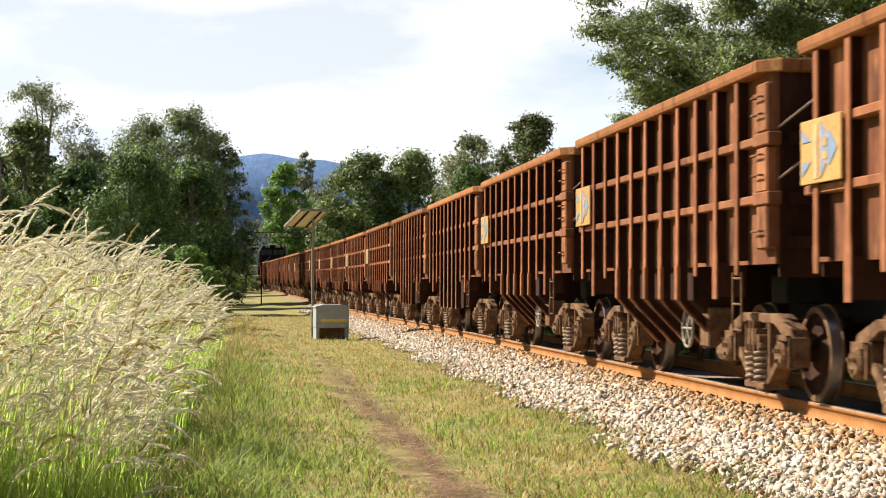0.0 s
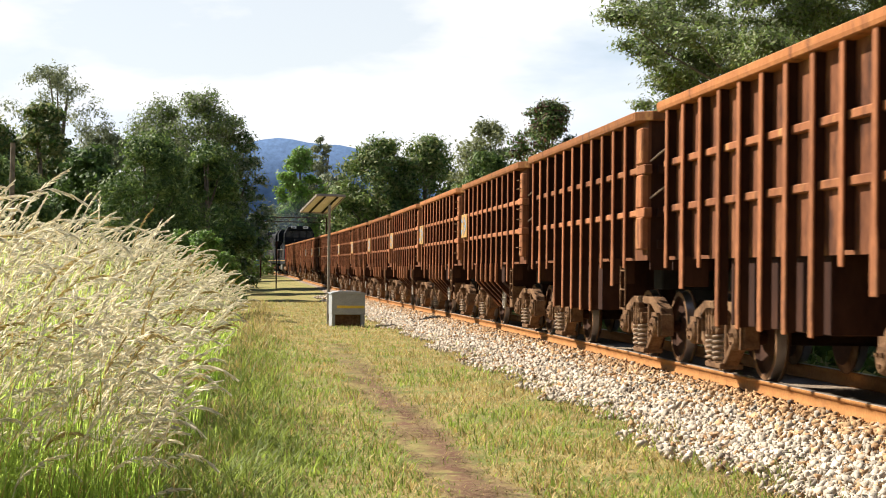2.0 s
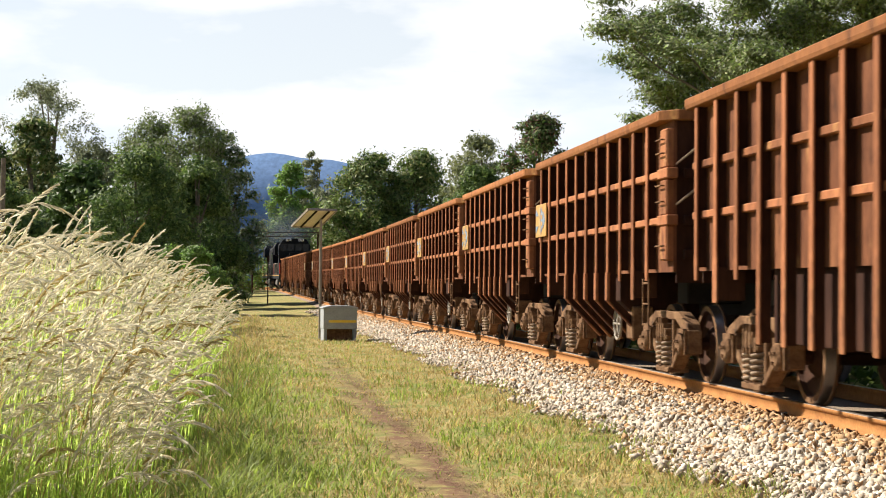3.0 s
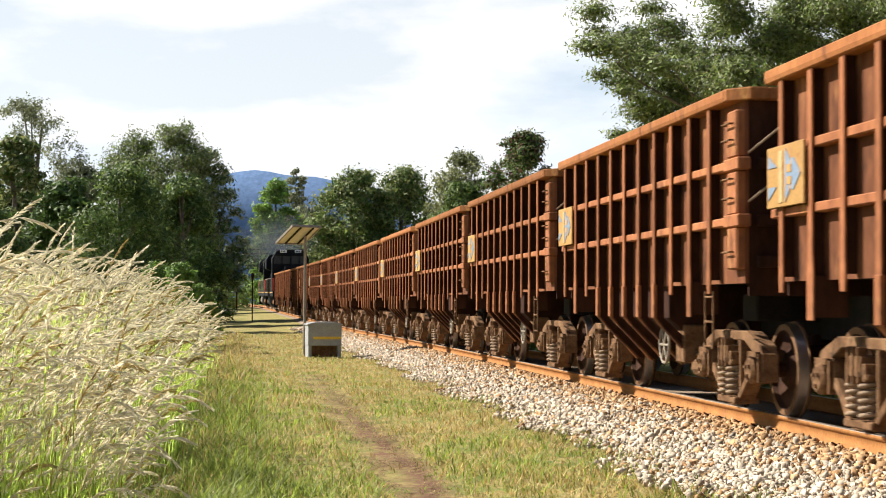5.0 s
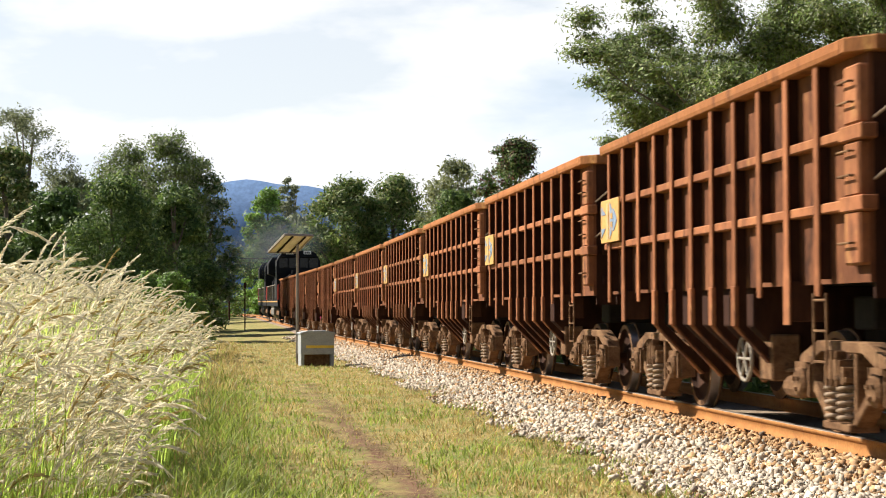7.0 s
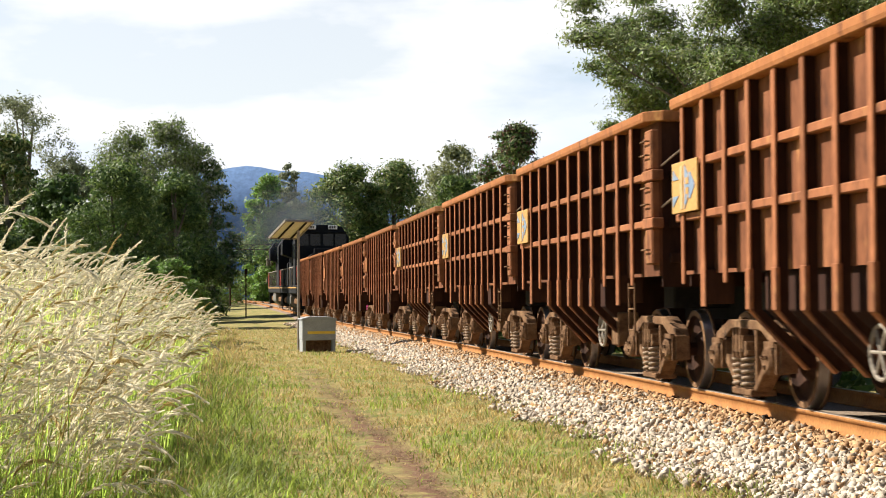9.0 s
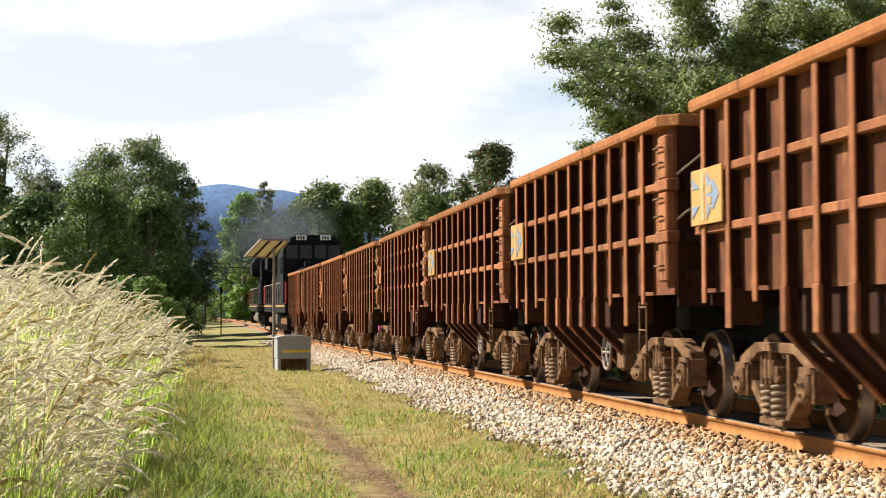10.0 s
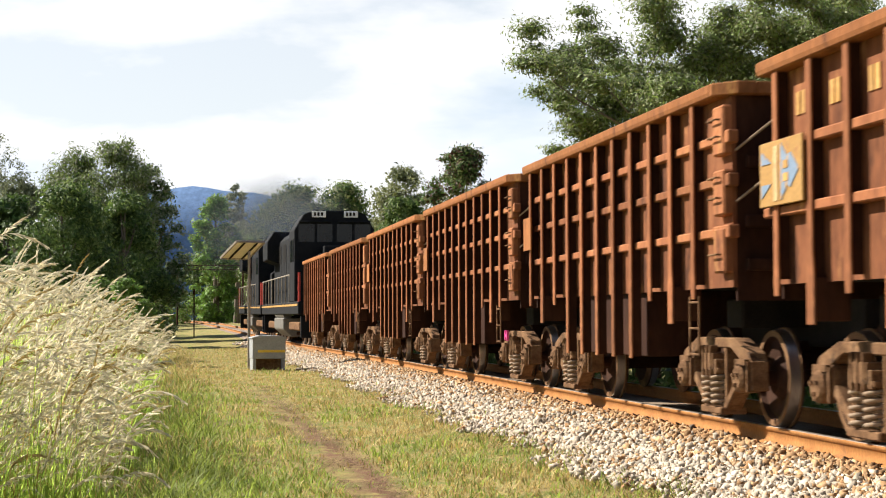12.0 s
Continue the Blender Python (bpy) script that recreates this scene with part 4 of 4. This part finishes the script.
def spray_tree(x, y, height, spread, label, seed, leaves=26000):
    """A spreading tree of fine feathery leaf sprays carried on long bare limbs."""
    root = thing("tree", label, "tree", pose(x, y, float(land(x, y)) - 0.1))
    r = random.Random(seed)
    bm = bmesh.new()
    cl = []

    def limb(p, d, length, rad, depth):
        pts, rr = [p], [rad]
        for k in range(4):
            d = (d + Vector((r.uniform(-1, 1), r.uniform(-1, 1), r.uniform(-0.5, 0.7))) * 0.22).normalized()
            pts.append(pts[-1] + d * length / 4)
            rr.append(rad * (1 - 0.17 * (k + 1)))
        tube(bm, pts, rr, 6)
        if depth == 0:
            for q in pts[1:]:
                s = r.uniform(0.55, 1.3)
                cl.append((*(q + Vector((r.uniform(-.5, .5), r.uniform(-.5, .5), r.uniform(-.1, .3)))), s, s * 0.5))
            return
        for k in range(r.choice((3, 4))):
            q = pts[r.choice((2, 3, 4))]
            a = r.random() * math.tau
            nd = (d * 0.75 + Vector((math.cos(a), math.sin(a), r.uniform(-0.15, 0.55))) * 0.85).normalized()
            limb(q, nd, length * r.uniform(0.55, 0.8), rad * 0.42, depth - 1)

    base = Vector((0, 0, 0))
    fork = Vector((0.4, 0.2, height * 0.23))
    tube(bm, [base, fork * 0.5, fork], [0.42, 0.34, 0.30], 10)
    for k in range(7):
        a = k * math.tau / 7 + r.uniform(-0.3, 0.3)
        d = Vector((math.cos(a), math.sin(a), r.uniform(0.45, 1.3))).normalized()
        limb(fork, d, spread * r.uniform(0.55, 0.75), 0.19, 2)
    part("trunk", bm, BARK, root)
    part("crown", leaf_cloud("crown", cl, int(leaves * 1.2), 0.115, None, seed, flat=0.9, mats=[LEAF_MID, LEAF_OLIVE, LEAF_MID, LEAF_GREY], shell=0.95), None, root)
    return root


def palm(x, y, height, label, seed):
    """A palm: ringed trunk and drooping fronds of many leaflets."""
    root = thing("palm_tree", label, "palm", pose(x, y, float(land(x, y)) - 0.1))
    r = np.random.default_rng(seed)
    bm = bmesh.new()
    tube(bm, [(0, 0, 0), (0.1, 0, height * 0.4), (0.2, 0.1, height * 0.78)], [0.28, 0.20, 0.17], 8)
    part("trunk", bm, BARK, root)
    V, n = [], 0
    for i in range(26):
        a, up, ln = r.random() * math.tau, r.uniform(0.2, 1.35), r.uniform(3.0, 4.4)
        p = np.array([0.2, 0.1, height * 0.78])
        d2 = np.array([math.cos(a), math.sin(a), 0])
        side = np.array([-d2[1], d2[0], 0])
        ang = up
        for k in range(18):
            ang -= 0.145
            q = p + (d2 * math.cos(ang) + np.array([0, 0, math.sin(ang)])) * ln / 18
            for s in (-1, 1):
                tip = q + side * s * r.uniform(0.25, 0.5) + np.array([0, 0, -r.uniform(0.3, 0.75)])
                V += [p, q, tip + (q - p) * 0.3, tip]
                n += 1
            p = q
    part("fronds", soup("fronds", np.array(V), np.arange(n * 4).reshape(-1, 4), [LEAF_GREY]), None, root, "grey-green drooping fronds")
    return root


def build_trees():
    spray_tree(25.7, 68, 17.5, 11.0, "large spreading tree with fine feathery green leaves", 21, 250000)
    spray_tree(34, 76, 22, 11.0, "large spreading tree with fine feathery green leaves", 8, 140000)
    # left wood
    tree(-13.8, 112, 15.0, 4.3, LEAF_GREY, "tall thin eucalyptus with sparse grey-green leaves", low=0.45, clumps=40, leaves=5200, size=0.15, seed=2, lump=0.16)
    tree(-13.4, 104, 11.8, 2.6, LEAF_OLIVE, "dense olive tree wrapped in creepers", low=0.02, clumps=60, leaves=9000, size=0.24, seed=3, mats=[LEAF_OLIVE, LEAF_DARK])
    tree(-16.8, 108, 11.0, 3.2, LEAF_MID, "olive green tree at the wood's edge", low=0.02, clumps=60, leaves=9000, size=0.24, seed=23, mats=[LEAF_OLIVE, LEAF_DARK])
    tree(-11.2, 118, 11.5, 2.6, LEAF_GREY, "thin grey-green eucalyptus in the wood", low=0.2, clumps=50, leaves=6000, size=0.22, seed=4)
    tree(-7.6, 122, 13.9, 3.3, LEAF_GREY, "tall grey-green eucalyptus in the wood", low=0.15, clumps=80, leaves=16000, size=0.17, seed=5, lump=0.26, mats=[LEAF_GREY, LEAF_MID])
    tree(-4.4, 120, 14.4, 3.4, LEAF_GREY, "tall grey-green eucalyptus in the wood", low=0.15, clumps=90, leaves=18000, size=0.17, seed=6, lump=0.26, mats=[LEAF_GREY, LEAF_MID])
    tree(-2.2, 122, 12.6, 2.6, LEAF_GREY, "grey-green eucalyptus in the wood", low=0.05, clumps=60, leaves=9000, size=0.22, seed=26, mats=[LEAF_GREY, LEAF_DARK])
    tree(-6.3, 92, 9.0, 3.0, LEAF_DARK, "dense dark green mango tree", low=0.02, clumps=80, leaves=20000, size=0.16, seed=7, mats=[LEAF_DARK, LEAF_DARK, LEAF_MID], lump=0.27)
    tree(-9.8, 97, 8.6, 2.6, LEAF_DARK, "dense dark green tree in the wood", low=0.02, clumps=60, leaves=10000, size=0.24, seed=17)
    tree(-3.5, 106, 9.6, 2.8, LEAF_DARK, "dense dark green tree in the wood", low=0.0, clumps=70, leaves=16000, size=0.19, seed=9, mats=[LEAF_DARK, LEAF_DARK, LEAF_MID])
    tree(-13.5, 86, 7.5, 3.0, LEAF_DARK, "low dark green tree in the wood", low=0.0, clumps=60, leaves=10000, size=0.22, seed=10, mats=[LEAF_DARK, LEAF_MID])
    tree(-5.4, 165, 12.0, 3.8, LEAF_DARK, "dense dark green tree in the shade", low=0.0, clumps=70, leaves=12000, size=0.32, seed=11)
    # behind the line's bend
    tree(5.0, 225, 17.0, 3.6, LEAF_BRIGHT, "bright green tree in full sun", low=0.05, clumps=60, leaves=11000, size=0.36, seed=12, mats=[LEAF_BRIGHT, LEAF_BRIGHT, LEAF_MID])
    tree(14.2, 205, 17.3, 6.4, LEAF_MID, "broad rounded green tree", low=0.02, clumps=90, leaves=20000, size=0.36, seed=13, mats=[LEAF_MID, LEAF_OLIVE, LEAF_DARK])
    tree(20.6, 208, 18.2, 6.0, LEAF_MID, "broad rounded green tree", low=0.02, clumps=80, leaves=17000, size=0.36, seed=14, mats=[LEAF_MID, LEAF_OLIVE, LEAF_DARK])
    tree(26.0, 192, 18.6, 5.0, LEAF_OLIVE, "olive green tree with an open crown", low=0.15, clumps=70, leaves=12000, size=0.32, seed=15, mats=[LEAF_OLIVE, LEAF_GREY])
    tree(29.4, 172, 19.4, 4.3, LEAF_DARK, "dark tree with reddish brown young leaves", low=0.25, clumps=60, leaves=12000, size=0.32, seed=16, mats=[LEAF_DARK, LEAF_OLIVE, LEAF_DARK, LEAF_RED])
    tree(24.5, 180, 14.0, 4.5, LEAF_MID, "low green tree behind the train", low=0.0, clumps=70, leaves=13000, size=0.36, seed=18, mats=[LEAF_MID, LEAF_DARK])
    palm(9.4, 232, 17.5, "tall palm with hanging grey-green fronds", 19)
    tree(8.6, 246, 20.5, 2.4, LEAF_GREY, "tall thin grey-green tree behind the palm", low=0.45, clumps=30, leaves=4500, size=0.30, seed=20)
    for i, (x, y, h, s) in enumerate(((-6, 206, 11, 4), (6, 268, 14, 6), (10, 255, 12, 5), (-9, 190, 11, 5), (-18, 150, 12, 6), (-27, 140, 13, 6), (17, 245, 12, 6), (26, 215, 13, 6),
                                      (36, 175, 15, 6), (46, 150, 16, 7), (-10, 250, 14, 6), (33, 120, 12, 6), (-20, 100, 8, 4))):
        tree(x, y, h, s, LEAF_DARK, "dense dark green undergrowth tree", low=0.0, clumps=60, leaves=10000, size=0.40, seed=40 + i, group="far wood", mats=[LEAF_DARK, LEAF_DARK, LEAF_MID])
    for i, (x, y, h, s) in enumerate(((-2.6, 128, 3.0, 1.6), (-2.4, 196, 4.4, 2.4), (-2.2, 150, 2.8, 1.6), (-0.2, 214, 4.6, 2.4), (-4.0, 120, 2.8, 1.6))):
        tree(x, y, h, s, LEAF_BRIGHT, "sunlit light green shrub at the wood's foot", "shrub", low=0.0, clumps=40, leaves=4500, size=0.17, seed=80 + i, trunk=0.05, mats=[LEAF_BRIGHT, LEAF_OLIVE], group="far shrubs")
    for i, (x, y, h, s) in enumerate(((-1.9, 57, 3.1, 0.9), (-1.55, 64, 2.5, 0.9), (-2.9, 62, 3.2, 1.1), (-1.9, 76, 2.2, 1.0))):
        tree(x, y, h, s, LEAF_BRIGHT, "bright green shrub behind the tall grass", "shrub", low=0.0, clumps=50, leaves=7000, size=0.09, seed=60 + i, trunk=0.04, mats=[LEAF_BRIGHT, LEAF_MID])


def build_light_blocking_bank():
    """Undergrowth added on the far side of the line to keep light from under the train."""
    r = random.Random(77)
    cl = [(TRACK_X + 3.4 + r.uniform(0, 2.2) + float(bend(y)), y, r.uniform(0.2, 2.6) + float(rise(y)), r.uniform(0.6, 1.0), r.uniform(0.5, 0.9)) for y in (0.3 * i - 4 for i in range(560))]
    me = leaf_cloud("undergrowth", cl, 60000, 0.20, None, 78, mats=[LEAF_DARK, LEAF_MID])
    tagged(new("undergrowth", me), "added dark green undergrowth behind the track, blocking light under the train", "undergrowth", kind="stuff")


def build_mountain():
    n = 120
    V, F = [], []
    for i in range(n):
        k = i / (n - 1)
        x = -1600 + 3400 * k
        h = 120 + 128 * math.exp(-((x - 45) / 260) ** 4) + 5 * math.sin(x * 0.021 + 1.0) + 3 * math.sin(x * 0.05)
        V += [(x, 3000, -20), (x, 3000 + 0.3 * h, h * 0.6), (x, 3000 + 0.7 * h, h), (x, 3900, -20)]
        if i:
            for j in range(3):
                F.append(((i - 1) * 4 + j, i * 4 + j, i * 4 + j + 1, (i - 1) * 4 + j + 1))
    tagged(new("mountain", soup("mountain", V, F, [MOUNTAIN])), "mountain ridge with haze painted into its blue, far behind the trees", "mountain", kind="structure")


# ---- things beside the line ----
def build_cabinet():
    root = thing("equipment_cabinet", "grey metal trackside cabinet with a yellow stripe, standing on legs", "cabinet", pose(2.63, 51.6, float(land(2.63, 51.6)), 0, 0, 6))
    bm = bmesh.new()
    block(bm, -0.52, 0.52, -0.35, 0.35, 0.36, 1.0)
    part("body", bm, CONCRETE, root, bevel=0.015)
    bm = bmesh.new()
    prism(bm, [(-0.55, 0.99), (0.55, 0.99), (0.55, 1.03), (0.30, 1.09), (-0.30, 1.09), (-0.55, 1.03)], "y", -0.40, 0.40)
    part("lid", bm, CONCRETE, root, "low arched lid", bevel=0.01)
    for s in (-1, 1):
        bm = bmesh.new()
        block(bm, s * 0.46 - 0.05, s * 0.46 + 0.05, -0.33, 0.33, -0.05, 0.36)
        part("leg", bm, CONCRETE, root, bevel=0.01)
    bm = bmesh.new()
    block(bm, -0.405, 0.405, -0.12, -0.08, 0.0, 0.36)
    part("back_plate", bm, BOGIE, root, "brown recessed plate under the body")
    bm = bmesh.new()
    block(bm, -0.36, 0.50, -0.357, -0.349, 0.56, 0.64)
    part("stripe", bm, YELLOW_NEW, root, "yellow stripe")


def build_canopy():
    x, y = 2.09, 52.5
    root = thing("solar_panel_mast", "slim pole carrying a tilted solar panel, pale underside", "mast", pose(x, y, float(land(x, y))))
    bm = bmesh.new()
    tube(bm, [(0, 0, -0.2), (0, 0, 3.80)], [0.05, 0.045], 10)
    part("pole", bm, POLE, root)
    tilt = pose(-0.16, 0.15, 3.82, -25, 0, 0)
    turn = pose(0, 0, 0, 0, 0, 27)

    def sheet(name, x0, x1, y0, y1, z0, z1, mat, label=""):
        bm = bmesh.new()
        block(bm, x0, x1, y0, y1, z0, z1)
        o = part(name, bm, mat, root, label, bevel=0.004)
        o.matrix_basis = turn @ tilt
    sheet("panel", -0.52, 0.52, -0.58, 0.58, 0.0, 0.035, PANEL, "cream underside")
    for xx in (-0.50, 0.50):
        sheet("panel_frame", xx - 0.025, xx + 0.025, -0.6, 0.6, -0.03, 0.045, POLE)
    for yy in (-0.59, 0.59):
        sheet("panel_frame", -0.47, 0.47, yy - 0.02, yy + 0.02, -0.03, 0.045, POLE)
    for xx in (-0.2, 0.25):
        sheet("support_bar", xx - 0.025, xx + 0.025, -0.56, 0.56, -0.05, -0.005, DARK)


def build_poles():
    for x, y, h, r in ((-7.4, 50, 5.4, 0.09),):
        bm = bmesh.new()
        tube(bm, [(0, 0, -0.3), (0.05, 0, h)], [r, r * 0.8], 8)
        thing("wooden_post", "weathered dark wooden post among the grass", "post", pose(x, y, float(land(x, y))), bm=bm, mat=BARK)


def build_gantry():
    """A light steel gantry over the line, far back, and a marker post."""
    y = 190.0
    c = track_at(y)
    root = thing("signal_gantry", "dark steel gantry over the track before the wood", "gantry", pose(c.x, y, c.z))
    for x in (-4.2, 3.2):
        bm = bmesh.new()
        tube(bm, [(x, 0, -0.8), (x, 0, 6.6)], 0.10, 8)
        part("post", bm, WHEEL, root)
    bm = bmesh.new()
    for z in (6.1, 6.6):
        tube(bm, [(-4.4, 0, z), (3.4, 0, z)], 0.05, 6)
    for k in range(11):
        tube(bm, [(-4.2 + 0.74 * k, 0, 6.1), (-4.2 + 0.74 * (k + 0.5), 0, 6.6)], 0.03, 5)
    part("truss", bm, WHEEL, root)
    for x, yy, h in ((1.0, 118, 3.4),):
        bm = bmesh.new()
        tube(bm, [(0, 0, -0.3), (0, 0, h)], 0.045, 8)
        block(bm, -0.09, 0.09, -0.04, 0.04, h - 0.4, h)
        thing("marker_post", "dark trackside marker post on the meadow", "post", pose(x, yy, float(land(x, yy))), bm=bm, mat=WHEEL)


# ---- locomotives ----
def locomotive(label):
    L = thing("locomotive", label, "locomotive", group="pushing locomotives")

    def blk(name, x0, x1, y0, y1, z0, z1, mat, lab="", parent=None, bevel=0.03):
        bm = bmesh.new()
        block(bm, x0, x1, y0, y1, z0, z1)
        return part(name, bm, mat, parent or L, lab, bevel=bevel)
    blk("frame", -1.5, 1.5, -10.6, 10.6, 1.15, 1.62, LOCO, "dark frame with a yellow edge")
    for s in (-1, 1):
        blk("sill_stripe", s * 1.505 - 0.01, s * 1.505 + 0.01, -10.4, 10.4, 1.46, 1.53, YELLOW, "yellow stripe", bevel=0)
    bm = bmesh.new()
    prism(bm, [(-0.95, 1.62), (-0.95, 4.35), (-0.70, 4.62), (0.70, 4.62), (0.95, 4.35), (0.95, 1.62)], "y", -6.6, 9.9)
    part("hood", bm, LOCO, L, "long dark engine hood", bevel=0.03)
    bm = bmesh.new()
    prism(bm, [(-1.5, 1.62), (-1.5, 4.25), (-1.15, 4.82), (-0.8, 4.95), (0.8, 4.95), (1.15, 4.82), (1.5, 4.25), (1.5, 1.62)], "y", -8.9, -6.5)
    cab = part("cab", bm, LOCO, L, "dark cab with number boards", bevel=0.03)
    bm = bmesh.new()
    prism(bm, [(-0.95, 1.62), (-0.95, 3.1), (-0.6, 3.35), (0.6, 3.35), (0.95, 3.1), (0.95, 1.62)], "y", -10.4, -8.9)
    part("nose", bm, LOCO, L, bevel=0.03)
    for x in (-0.75, 0.45):
        blk("number_board", x - 0.10, x + 0.42, -8.98, -8.60, 4.70, 4.93, WHITE, "pale number board", cab, 0.01)
        for k in range(3):
            blk("board_mark", x - 0.03 + 0.13 * k, x + 0.05 + 0.13 * k, -8.988, -8.979, 4.75, 4.88, DARK, "", cab, 0)
    for x0, x1 in ((-1.35, -0.75), (-0.65, -0.08), (0.08, 0.65), (0.75, 1.35)):
        blk("windscreen", x0, x1, -8.915, -8.895, 3.80, 4.45, GLASS, "dark glass", cab, 0)
    for y0, y1 in ((-8.6, -7.8), (-7.6, -6.9)):
        blk("side_window", -1.515, -1.495, y0, y1, 3.1, 3.9, GLASS, "dark glass", cab, 0)
    bm = bmesh.new()
    prism(bm, [(-1.5, 3.6), (-1.5, 4.4), (-1.2, 4.85), (1.2, 4.85), (1.5, 4.4), (1.5, 3.6), (0.9, 3.4), (-0.9, 3.4)], "y", 6.6, 9.8)
    part("radiator", bm, LOCO, L, bevel=0.03)
    for y in (0.2, 2.6):
        blk("exhaust_housing", -0.5, 0.5, y - 0.6, y + 0.6, 4.6, 4.88, LOCO)
    for i in range(9):
        blk("hood_door", -0.965, -0.945, -6.2 + 1.4 * i, -4.95 + 1.4 * i, 1.9, 4.1, LOCO, bevel=0.004)
    for yy in (-10.5, 10.5):
        for s in (-1, 1):
            bm = bmesh.new()
            tube(bm, [(s * 1.45, yy, 1.2), (s * 1.45, yy, 2.65)], 0.05, 6)
            part("handrail_post", bm, LOCO_RED, L, "red handrail")
        blk("pilot", -1.4, 1.4, yy - 0.12, yy + 0.12, 0.35, 1.25, LOCO, "dark end beam")
    for s in (-1, 1):
        bm = bmesh.new()
        tube(bm, [(s * 1.48, -6.4, 2.65), (s * 1.48, 10.4, 2.65)], 0.025, 6)
        for k in range(9):
            tube(bm, [(s * 1.48, -6.2 + 2.0 * k, 1.6), (s * 1.48, -6.2 + 2.0 * k, 2.65)], 0.022, 6)
        part("handrail", bm, POLE, L, "grey handrail")
    bm = bmesh.new()
    prism(bm, [(-1.45, 1.15), (-1.45, 0.65), (-1.1, 0.30), (1.1, 0.30), (1.45, 0.65), (1.45, 1.15)], "y", -2.6, 2.6)
    part("fuel_tank", bm, TANK, L, "dusty grey fuel tank", bevel=0.04)
    for yc in (-6.2, 6.2):
        bm = bmesh.new()
        for s in (-1, 1):
            block(bm, s * 1.2 - 0.1, s * 1.2 + 0.1, yc - 2.6, yc + 2.6, 0.62, 0.98)
        bg = part("truck_frame", bm, BOGIE, L, "dusty three-axle truck", bevel=0.05)
        for k in (-1.85, 0, 1.85):
            part("wheelset", BOG["wheelset"], None, bg, at=(0, yc + k, WHEEL_R))
    for s in (-1, 1):
        bm = bmesh.new()
        tube(bm, [(s * 1.25, -2.4, 1.18), (s * 1.25, 2.4, 1.18)], 0.20, 14)
        part("air_reservoir", bm, TANK, L, "grey air reservoir")
        blk("sun_visor", s * 0.75 - 0.6, s * 0.75 + 0.6, -9.05, -8.9, 4.50, 4.57, LOCO)
    blk("nose_top_box", -0.5, 0.9, -10.2, -9.0, 3.34, 3.62, LOCO)
    for y0 in (-4.0, -0.8, 2.4, 5.2):
        bm = bmesh.new()
        for k in range(8):
            block(bm, -0.985, -0.965, y0, y0 + 1.6, 3.4 + 0.1 * k, 3.44 + 0.1 * k)
        part("louvre", bm, DARK, L, "dark louvred grille")
    for o in L.children_recursive:
        for v in (o.data.vertices if o.data.users == 1 else ()):
            v.co.x *= 1.11
            v.co.z *= 1.13 if o.name.split(".")[0] not in ("truck_frame", "fuel_tank", "pilot") else 1.0
    return L


def smoke_material():
    m = bpy.data.materials.new("thin_smoke")
    m.use_nodes = True
    nt, ln = m.node_tree.nodes, m.node_tree.links
    out = nt["Material Output"]
    tc, gr, ramp, nz = (nt.new(k) for k in ("ShaderNodeTexCoord", "ShaderNodeTexGradient", "ShaderNodeMath", "ShaderNodeTexNoise"))
    gr.gradient_type = "SPHERICAL"
    nz.inputs["Scale"].default_value, nz.inputs["Detail"].default_value = 2.2, 5.0
    ln.new(tc.outputs["Object"], gr.inputs["Vector"])
    ln.new(tc.outputs["Object"], nz.inputs["Vector"])
    ramp.operation = "MULTIPLY"
    ln.new(gr.outputs["Fac"], ramp.inputs[0])
    ln.new(nz.outputs["Fac"], ramp.inputs[1])
    gain = nt.new("ShaderNodeMath")
    gain.operation, gain.use_clamp = "MULTIPLY", True
    gain.inputs[1].default_value = 0.75
    ln.new(ramp.outputs[0], gain.inputs[0])
    tp, df, mx = (nt.new(k) for k in ("ShaderNodeBsdfTransparent", "ShaderNodeBsdfDiffuse", "ShaderNodeMixShader"))
    df.inputs["Color"].default_value = (0.42, 0.43, 0.45, 1)
    ln.new(gain.outputs[0], mx.inputs["Fac"])
    ln.new(tp.outputs[0], mx.inputs[1])
    ln.new(df.outputs[0], mx.inputs[2])
    ln.new(mx.outputs[0], out.inputs["Surface"])
    return m


def build_locomotives():
    y = FIRST + PITCH * 18 + 5.15
    a = locomotive("dark blue diesel locomotive with a yellow stripe and pale number boards")
    b = copy_thing(a, pose(0, 0, 0))
    TRAIN.append((a, y + 11.1))
    TRAIN.append((b, y + 33.3))
    # thin exhaust drifting back from the stacks
    smoke = thing("exhaust_smoke", "thin grey diesel smoke drifting above the locomotives", "smoke", kind="stuff")
    mat = smoke_material()
    bm = bmesh.new()
    bmesh.ops.create_circle(bm, cap_ends=True, radius=1.0, segments=24, matrix=Matrix.Rotation(math.pi / 2, 4, "X"))
    me = finish(bm, "smoke_puff", mat)
    for x, dy, z, r in ((-0.3, 8, 5.6, 1.6), (-0.9, 15, 6.2, 2.3), (-0.6, 22, 6.6, 3.0), (-1.6, 30, 6.8, 3.4), (0.8, 26, 7.6, 3.2), (1.8, 36, 7.2, 3.6), (-2.6, 40, 6.4, 3.6), (0.2, 44, 8.4, 4.0)):
        o = part("smoke_puff", me, None, smoke, at=(x, dy, z))
        o.scale = (r, r, r * 0.8)
    TRAIN.append((smoke, y + 3.0))


build_cabinet()
build_canopy()
build_poles()
build_gantry()
build_train()
build_locomotives()
build_mountain()
build_light_blocking_bank()
build_trees()
BALLAST = build_track()
build_lawn()
build_tall_grass()
build_ballast(BALLAST)
motions()
